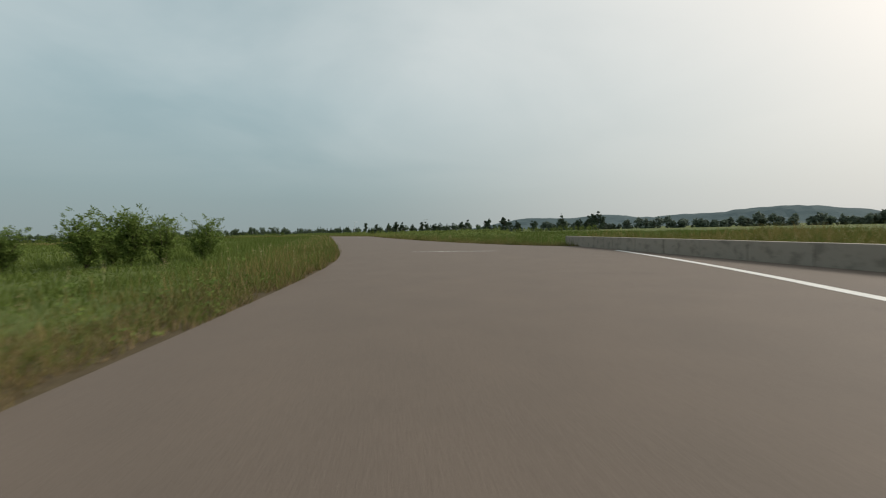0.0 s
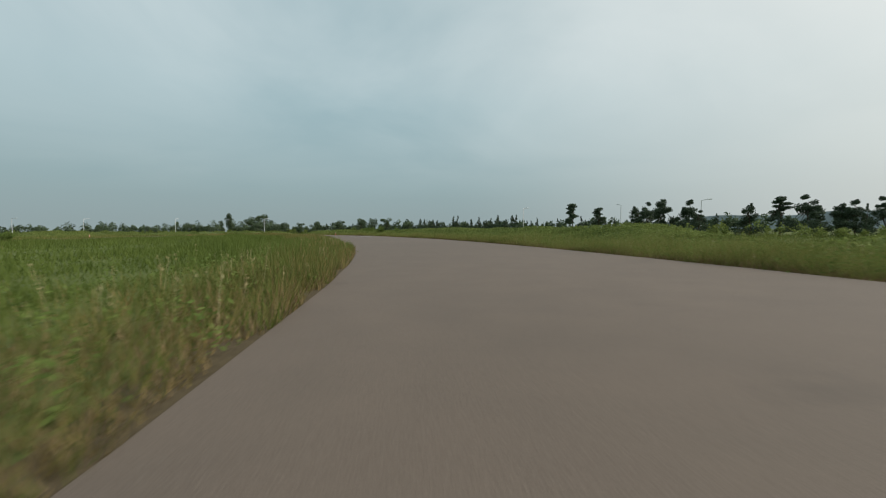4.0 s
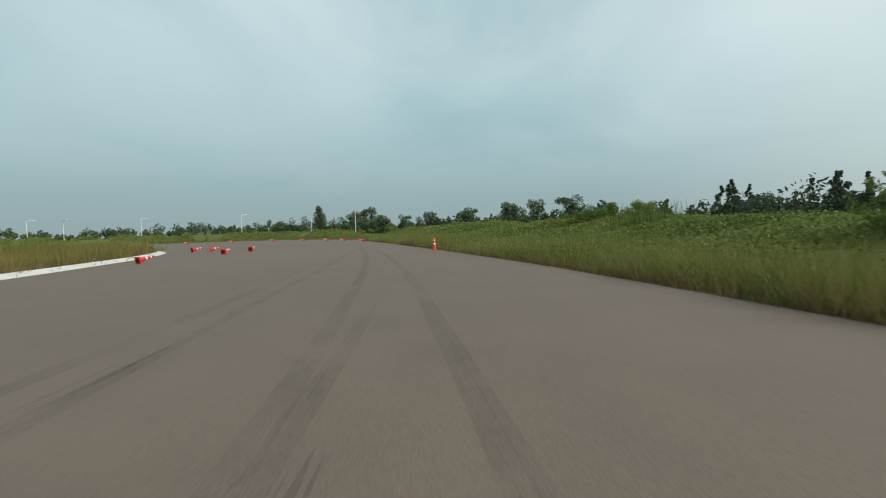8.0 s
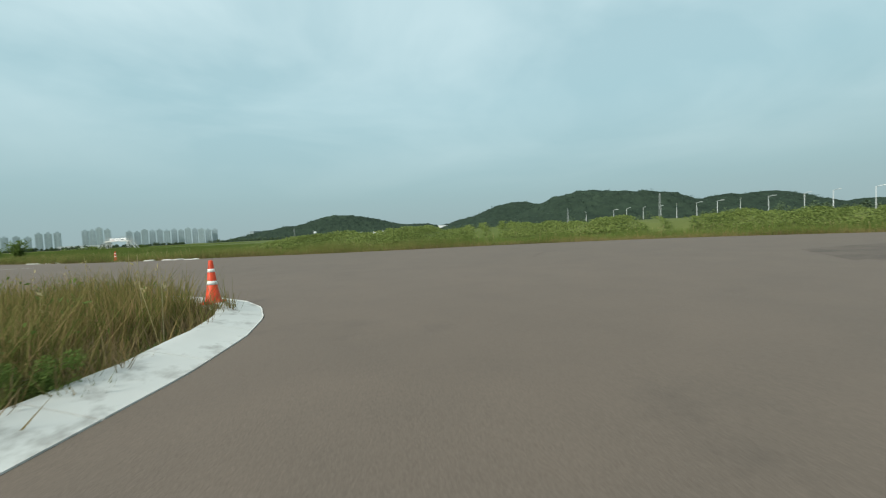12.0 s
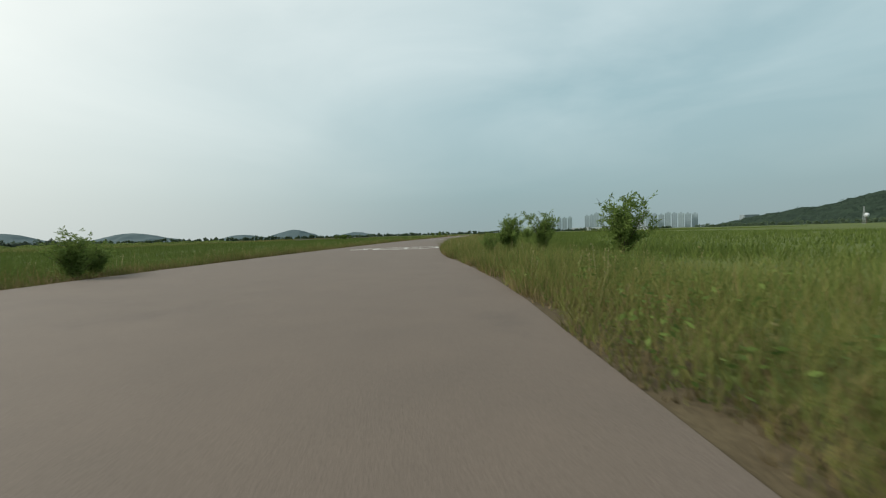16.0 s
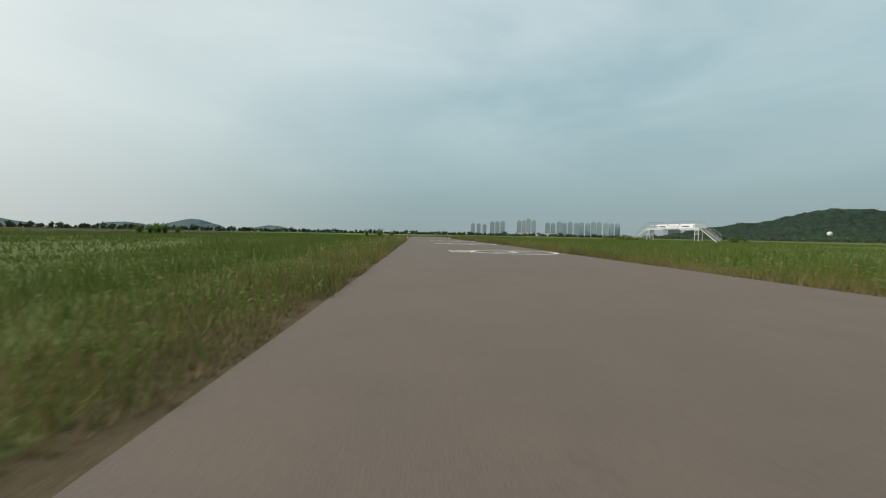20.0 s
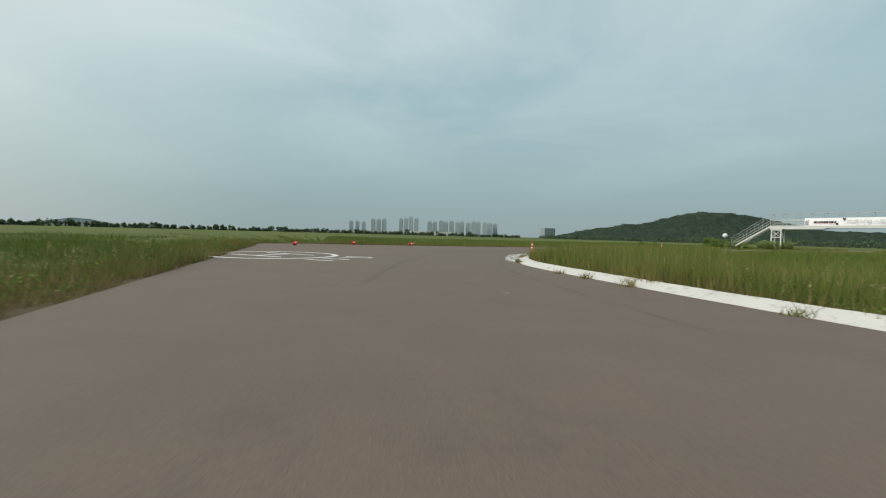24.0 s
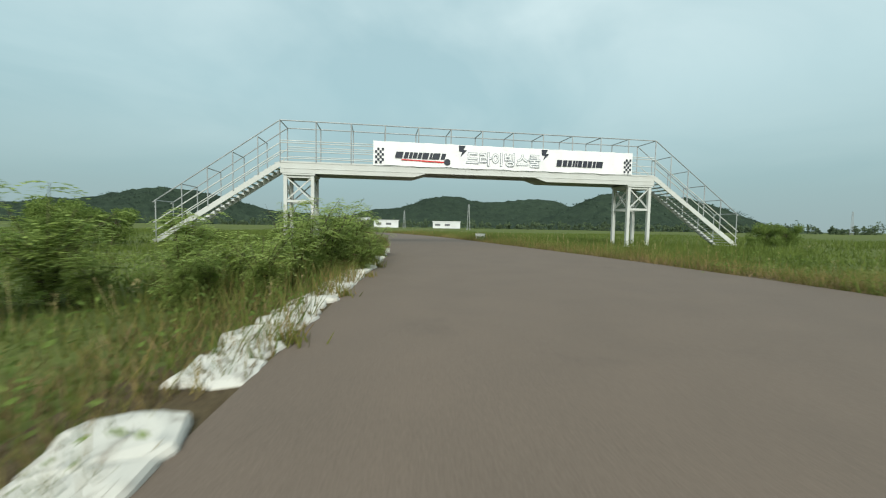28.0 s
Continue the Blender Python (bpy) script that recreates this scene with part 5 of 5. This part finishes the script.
def reeds(x, y, r, n, tall):
    base = np.stack([x + rng.normal(size=n) * r, y + rng.normal(size=n) * r, np.full(n, 0.2)], 1)
    me = tris_of("reeds", blades(base, tall * rng.uniform(0.45, 1.0, n), np.full(n, 0.045), rng.uniform(0.05, 0.45, n)), M["grass"])
    return tagged(new("reeds", me), "tall green reeds on the overgrown bank", "reeds", kind="stuff")


reeds(-100.4, 235.6, 0.9, 700, 2.1)


# far woods: belts of crowns
def belt(line, name, label, lo, hi, per_m, mat, size=0.5):
    p, d = along(line, 1.0)
    rs = np.random.default_rng(len(p))
    cs, rd = [], []
    k = 0.0
    while k < len(p) - 1:
        x, y = p[int(k)] + rs.normal(size=2) * 1.5
        hgt = rs.uniform(lo, hi) * (0.74 + 0.16 * math.sin(k * 0.13) + 0.12 * math.sin(k * 0.41))
        hgt *= 1.3 if rs.uniform() < 0.08 else 1.0
        wide = hgt * rs.uniform(0.26, 0.42)
        # a dome of clumps on a skirt of undergrowth
        for j in range(5):
            a = j * 1.257 + rs.uniform(0, 1)
            cs.append((x + wide * 0.62 * math.cos(a), y + wide * 0.62 * math.sin(a), hgt * rs.uniform(0.42, 0.66)))
            rd.append(wide * rs.uniform(0.5, 0.75))
        for up, r in ((0.80, 0.55), (0.55, 0.8), (0.22, 0.6)):
            cs.append((x + rs.normal() * wide * 0.15, y + rs.normal() * wide * 0.15, hgt * up))
            rd.append(wide * r * rs.uniform(0.85, 1.1))
        for j in range(3):
            cs.append((x + rs.uniform(-1, 1) * wide * 1.6, y + rs.uniform(-1, 1) * wide * 1.6, hgt * rs.uniform(0.08, 0.2)))
            rd.append(hgt * rs.uniform(0.12, 0.2))
        k += wide * rs.uniform(1.0, 1.9)
    me = quads_of(name, leaf_cloud(int(len(p) * per_m), cs, rd, size, rs, 1.0, 0.3), mat)
    return tagged(new(name, me), label, "woods", kind="stuff")


belt([(-430, 130), (-400, 200), (-360, 262), (-300, 312), (-230, 335), (-150, 322), (-60, 318), (40, 300)], "far_woods", "dark belt of distant trees", 4.5, 9, 85, M["tree"], 0.62)
belt([(-34, 206), (-10, 194), (20, 174), (60, 148)], "far_scrub", "light green scrub in front of pines", 1.6, 3.0, 130, M["vine"], 0.16)
belt([(-400, 130), (-372, 195), (-335, 250), (-285, 295), (-225, 316), (-150, 302), (-70, 296), (0, 280)], "far_scrub", "light green scrub in front of distant trees", 2.0, 3.6, 80, M["vine"], 0.35)
belt([(-102, 272), (-80, 254), (-56, 237)], "far_pines", "thick row of dark pines behind the bank", 4.0, 5.4, 170, M["pine"], 0.24)
belt([(-345, 285), (-300, 322), (-268, 340), (-235, 345)], "far_woods", "tall dark belt of distant trees behind the lamps", 7.5, 11.5, 85, M["tree"], 0.55)
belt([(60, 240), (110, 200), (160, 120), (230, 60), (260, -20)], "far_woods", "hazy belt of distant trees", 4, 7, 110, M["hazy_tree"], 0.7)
belt([(330, 60), (300, -60), (250, -180), (150, -330), (20, -450), (-110, -520), (-220, -560)], "far_woods", "low dark tree line across the plain", 3.6, 6.4, 80, M["tree"], 0.75)
belt([(-260, -590), (-330, -480), (-380, -400), (-400, -300), (-395, -200), (-380, -80), (-385, 30), (-410, 110)], "far_woods", "dark trees at the foot of the hills", 5, 9, 45, M["tree"], 0.6)
plant("round", [(38.7, -49.7, 0.26), (30, -60, 0.2), (60, -80, 0.35), (-60, -330, 0.6), (20, -280, 0.5), (-120, -390, 0.6)], "field_tree", "small lone tree on the meadow", "tree", "field trees", 2)


# hills
def hill(name, cx, cy, sx, sy, turn, peaks, mat, label, step=9.0, rough=3.0):
    """A wooded hill; peaks: x, y, height, radius x, radius y from its centre."""
    nx, ny = int(2 * sx / step), int(2 * sy / step)
    v, f = [], []
    for i in range(nx + 1):
        for j in range(ny + 1):
            x, y = -sx + 2 * sx * i / nx, -sy + 2 * sy * j / ny
            z = sum((ph * math.exp(-((x - px) / rx) ** 2 - ((y - py) / ry) ** 2)) ** 2.6 for px, py, ph, rx, ry in peaks) ** (1 / 2.6)
            z += (noise.noise(Vector((x * 0.012, y * 0.012, cx))) * 0.07 * z + noise.noise(Vector((x * 0.09, y * 0.09, 3.3))) * rough * min(1, z / 12) + noise.noise(Vector((x * 0.21, y * 0.21, 9.1))) * rough * 0.8 * min(1, z / 12))
            v.append((x, y, z - 2.0))
    for i in range(nx):
        for j in range(ny):
            a = i * (ny + 1) + j
            f.append((a, a + ny + 1, a + ny + 2, a + 1))
    ob = new(name, mesh_of(name, v, f, mat))
    ob.matrix_world = pose(cx, cy, 0, 0, 0, turn)
    if mat is M["forest"]:
        # tree crowns over the slope
        rs = np.random.default_rng(int(abs(cx)))
        hv = np.array(v)
        hv = hv[hv[:, 2] > 1.0]
        crowns = hv[rs.integers(0, len(hv), 5200)] + rs.normal(size=(5200, 3)) * np.array([step * 0.45, step * 0.45, 0.15]) - np.array([0, 0, 0.7])
        me = quads_of("canopy", leaf_cloud(60000, crowns, rs.uniform(0.9, 1.9, 5200), 0.58, rs, 0.9, 0.15), M["canopy"])
        tagged(part("canopy", me, None, ob), kind="stuff")
    return tagged(ob, label, "hill", kind="structure")


hill("hill", -670, 60, 330, 260, 0, [(138, -79, 39, 76, 62), (104, -32, 31, 72, 52), (98, 2, 25, 62, 44), (20, 15, 27, 60, 50), (-65, 45, 31, 110, 60), (-180, 120, 18, 120, 62), (165, -118, 13, 50, 40)], M["forest"], "dark wooded hill behind the airfield", 6.5, 2.6)
hill("hill", -700, -250, 260, 260, 0, [(13, 7, 48, 105, 92), (-25, 105, 40, 95, 85), (-15, 160, 38, 90, 66), (12, -98, 27, 85, 70), (30, -165, 12, 70, 55)], M["forest"], "dark wooded ridge behind the footbridge", 7.0, 2.6)
hill("hill", -480, -560, 330, 280, 0, [(8, 0, 42, 80, 75), (-36, 22, 34, 70, 70), (-70, 42, 31, 75, 70), (-150, 90, 21, 80, 70), (78, -44, 25, 62, 62), (125, -70, 15, 62, 60)], M["forest"], "dark wooded hill beside the far town", 6.5, 2.6)
hill("hill", 830, -830, 420, 160, 45, [(0, 0, 32, 70, 80), (150, 0, 19, 70, 80), (-200, 0, 17, 80, 80)], M["hazed_forest"], "hazy blue-grey hill on the plain", 16, 3)
hill("hill", 1150, -250, 620, 200, 78, [(0, 0, 34, 95, 100), (250, 0, 27, 90, 100), (-260, 0, 30, 100, 100)], M["hazed_forest"], "hazy blue-grey hill on the plain", 20, 3)
hill("hill", 760, 1500, 1000, 260, -28, [(-420, 0, 50, 220, 120), (-150, 0, 52, 185, 120), (120, 0, 42, 210, 120), (420, 0, 60, 280, 120)], M["hazed_forest"], "hazy blue-grey hills on the horizon", 24, 4)


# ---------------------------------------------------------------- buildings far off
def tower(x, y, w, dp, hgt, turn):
    e = empty_at("apartment_tower", pose(x, y, 0, 0, 0, turn), "tall apartment block coloured pale grey for haze", "apartment building", "apartment towers")
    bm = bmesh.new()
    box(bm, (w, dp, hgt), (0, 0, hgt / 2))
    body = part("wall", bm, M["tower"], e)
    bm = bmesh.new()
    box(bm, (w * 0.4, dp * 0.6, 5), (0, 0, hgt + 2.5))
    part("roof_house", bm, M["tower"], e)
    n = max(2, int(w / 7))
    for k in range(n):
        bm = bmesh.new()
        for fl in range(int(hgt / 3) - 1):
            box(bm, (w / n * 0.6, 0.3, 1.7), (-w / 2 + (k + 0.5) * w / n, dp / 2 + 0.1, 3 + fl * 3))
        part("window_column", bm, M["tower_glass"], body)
    return e


def polar(x0, y0, az, dist):
    a = radians(az)
    return x0 - math.sin(a) * dist, y0 + math.cos(a) * dist


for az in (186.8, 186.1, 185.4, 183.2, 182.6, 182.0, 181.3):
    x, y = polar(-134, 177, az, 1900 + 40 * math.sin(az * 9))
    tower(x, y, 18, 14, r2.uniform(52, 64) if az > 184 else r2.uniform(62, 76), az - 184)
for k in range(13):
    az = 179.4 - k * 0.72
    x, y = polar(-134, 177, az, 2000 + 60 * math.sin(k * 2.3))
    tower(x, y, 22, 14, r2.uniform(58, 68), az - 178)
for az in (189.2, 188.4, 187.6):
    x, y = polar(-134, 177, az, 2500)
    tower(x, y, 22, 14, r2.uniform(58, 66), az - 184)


def hall(x, y, w, dp, hgt, turn, name="factory_hall", label="low white factory hall with a flat roof", skin="hall"):
    e = empty_at(name, pose(x, y, 0, 0, 0, turn), label, "building", "far halls")
    bm = bmesh.new()
    box(bm, (w, dp, hgt), (0, 0, hgt / 2))
    body = part("wall", bm, M[skin], e)
    bm = bmesh.new()
    box(bm, (w + 0.6, dp + 0.6, 0.5), (0, 0, hgt + 0.25))
    part("roof", bm, M[skin], e)
    for k in range(max(2, int(w / 6))):
        bm = bmesh.new()
        box(bm, (3.2, 0.2, hgt * 0.3), (-w / 2 + 3 + k * 6, -dp / 2 - 0.06, hgt * 0.55))
        part("window", bm, M["hall_dark"], body)
    return e


hall(-338.6, -176.1, 15, 8, 4.2, 115.5)
hall(-352.3, -140.8, 17, 8, 3.9, 107)
hall(-545, -318, 20, 10, 6, 40)
hall(*polar(-134, 177, 183.0, 760), 62, 16, 5, 3)
hall(-585, -326, 18, 14, 11, 40, "office_block", "white office block at the foot of a hill")
hall(-486, -1193, 40, 20, 30, 20, "office_block", "dark grey office block beyond the plain", "grey_wall")


# lamp posts and masts
def lamp(x, y, hgt, turn, name="street_lamp", label="pale grey street lamp with a bent arm"):
    e = empty_at(name, pose(x, y, 0, 0, 0, turn), label, "street lamp", "street lamps")
    bm = bmesh.new()
    bar(bm, (0, 0, 0), (0, 0, hgt), 0.13, 8, 0.09)
    part("pole", bm, M["hall"], e)
    bm = bmesh.new()
    bar(bm, (0, 0, hgt - 0.05), (1.6, 0, hgt + 0.25), 0.08, 6)
    arm = part("arm", bm, M["hall"], e)
    bm = bmesh.new()
    box(bm, (1.2, 0.4, 0.2), (2.0, 0, hgt + 0.27), bevel=0.04)
    part("lamp_head", bm, M["hall"], arm)
    return e


first = lamp(-307.4, 241.4, 8.5, 20)
for k, (x, y) in enumerate([(-318, 222), (-327, 203), (-336, 184), (-343, 165), (-350, 146), (-357, 127), (-290, 262), (-252, 284.4), (-246.6, 311.2), (-212.6, 307.7), (-313, 232), (-322, 213), (-340, 174), (-354, 137), (-353, 120), (-362, 108), (-366, 88),
                            (-332, 195), (-346, 156), (-30, 262), (-12, 250), (-60, 268), (60, 200)]):
    copy_thing(first, pose(x, y, 0, 0, 0, 20 + 30 * (k % 4)))


def mast(x, y, hgt):
    e = empty_at("pylon", pose(x, y, 0), "thin grey lattice mast", "mast", "masts")
    for sx in (-1, 1):
        for sy in (-1, 1):
            bm = bmesh.new()
            bar(bm, (sx * 0.5, sy * 0.5, 0), (sx * 0.15, sy * 0.15, hgt), 0.06, 5)
            part("leg", bm, M["galv"], e)
    for k in range(int(hgt / 2)):
        bm = bmesh.new()
        w = 0.5 - 0.35 * k * 2 / hgt
        bar(bm, (-w, -w, 2 * k), (w, w, 2 * k + 1.6), 0.035, 4)
        part("lattice", bm, M["galv"], e)
    return e


mast(*polar(-103, -64, 104.4, 150), 9)
mast(*polar(-103, -64, 113.0, 190), 8)
mast(*polar(-131, 231, 113, 210), 13)
mast(*polar(-103, -64, 63, 300), 12)
# low white box on the grass behind the bridge
e = empty_at("white_box", pose(-147.0, -75.7, -0.02, 0, 0, 104), "low white box with two dark openings on the grass", "box")
bm = bmesh.new()
box(bm, (0.78, 0.5, 0.5), (0, 0, 0.25), bevel=0.02)
body = part("body", bm, M["hall"], e)
bm = bmesh.new()
box(bm, (0.86, 0.58, 0.06), (0, 0, 0.53), bevel=0.015)
part("lid", bm, M["hall"], e)
# flat dark panels stand in for the shade inside two openings
for side in (-0.19, 0.19):
    bm = bmesh.new()
    box(bm, (0.24, 0.02, 0.2), (side, -0.255, 0.24))
    part("dark_opening", bm, M["hall_dark"], body)
# storage tank on the hill foot
e = empty_at("storage_tank", pose(*polar(-93, -59, 138.7, 420), 0), "white spherical storage tank", "tank")
bm = bmesh.new()
bmesh.ops.create_uvsphere(bm, u_segments=20, v_segments=12, radius=2.2, matrix=Matrix.Translation((0, 0, 8.2)))
part("sphere", bm, M["hall"], e)
bm = bmesh.new()
bar(bm, (0, 0, 0), (0, 0, 6.3), 0.25, 10)
part("stand_leg", bm, M["bark"], e)
# faded paint and a damp patch in the loop
for a, b in (((-1.8, 21.97), (2.8, 20.8)), ((-149.5, 240.7), (-151.9, 244.1)), ((-130.8, 184.6), (-133.2, 185.6)), ((-134.0, 186.2), (-136.4, 187.3))):
    tagged(new("faded_line", strip(smooth_line([a, ((a[0] + b[0]) / 2, (a[1] + b[1]) / 2), b], 2), 0.3, 0.004, M["worn"], "faded_line")), "faded white paint line on asphalt", "road marking", kind="structure")
tagged(new("pavement_joint", strip(smooth_line([(-118.0, 235.4), (-116.2, 234.5), (-113.9, 233.1), (-111.6, 231.7), (-108.5, 229.6)]), 0.07, 0.004, M["rubber"], "pavement_joint")), "dark open joint along the asphalt edge", "joint", kind="structure")
damp = [(-157.5 + 4.2 * math.cos(k * 0.42) * (1 + 0.25 * math.sin(k * 2.1)), 224.2 + 2.0 * math.sin(k * 0.42) * (1 + 0.3 * math.cos(k * 1.7))) for k in range(15)]
tagged(new("damp_patch", fill("damp_patch", [damp], 0.004, M["rubber"])), "dark stained patch on the asphalt", "stain", kind="structure")

plant("shrub", [(-138.2, 222.5, 0.12), (-139.0, 221.8, 0.14), (-139.5, 221.2, 0.16), (-140.6, 220.3, 0.2), (-137.4, 222.9, 0.15),
                (-65.9, -29.2, 0.1)], "weed_bush", "bushy green weed beside a white kerb", "weed", "kerb bushes", 3)
# weeds that push up along the kerbs, and chips of paint on the asphalt
def tuft(x, y, tall):
    n = 46
    base = np.stack([x + rng.normal(size=n) * 0.09, y + rng.normal(size=n) * 0.09, np.zeros(n)], 1)
    me = tris_of("weed_tuft", blades(base, tall * rng.uniform(0.35, 1.0, n), np.full(n, 0.022), rng.uniform(0.2, 0.9, n)), M["weeds"])
    return tagged(new("weed_tuft", me), "small green weed growing out of a kerb joint", "weed", "kerb weeds", "stuff")


for x, y in ((-133.4, 225.5), (-134.5, 225.2), (-136.0, 224.5), (-137.2, 223.9), (-138.3, 222.8), (-139.0, 222.2), (-139.8, 221.3), (-140.8, 220.4), (-65.9, -24.4), (-66.1, -23.0), (-66.4, -21.3), (-67.2, -17.9),
             (-67.7, -16.8), (-66.0, -29.1), (-66.3, -27.6), (-98.0, -64.0), (-101.2, -65.2), (-104.5, -66.4), (-108.2, -67.8), (-112.6, -69.6), (-94.5, -62.8), (-96.5, -63.4), (-99.6, -64.4), (-103, -65.9), (-106.2, -67.0), (-110, -68.5), (-116.0, -70.95), (-118.4, -71.85), (-120.6, -72.6), (-122.5, -73.3)):
    tuft(x, y, r2.uniform(0.15, 0.38))
for k, (x, y) in enumerate(((-88.7, -51.9), (-85.2, -50.6), (-85.6, -49.9), (-83.3, -52.1), (-104.1, -63.2), (-100.0, -60.4), (-63.0, -19.9), (-130, 208), (-126.5, 226))):
    me = mesh_of("paint_chip", [(x - 0.13, y - 0.03, 0.004), (x + 0.06, y - 0.045, 0.004), (x + 0.14, y + 0.02, 0.004), (x - 0.03, y + 0.04, 0.004)], [(0, 1, 2, 3)], M["worn"])
    tagged(new("paint_chip", me), "small chip of white paint on asphalt", "paint chip", "paint chips", "structure")
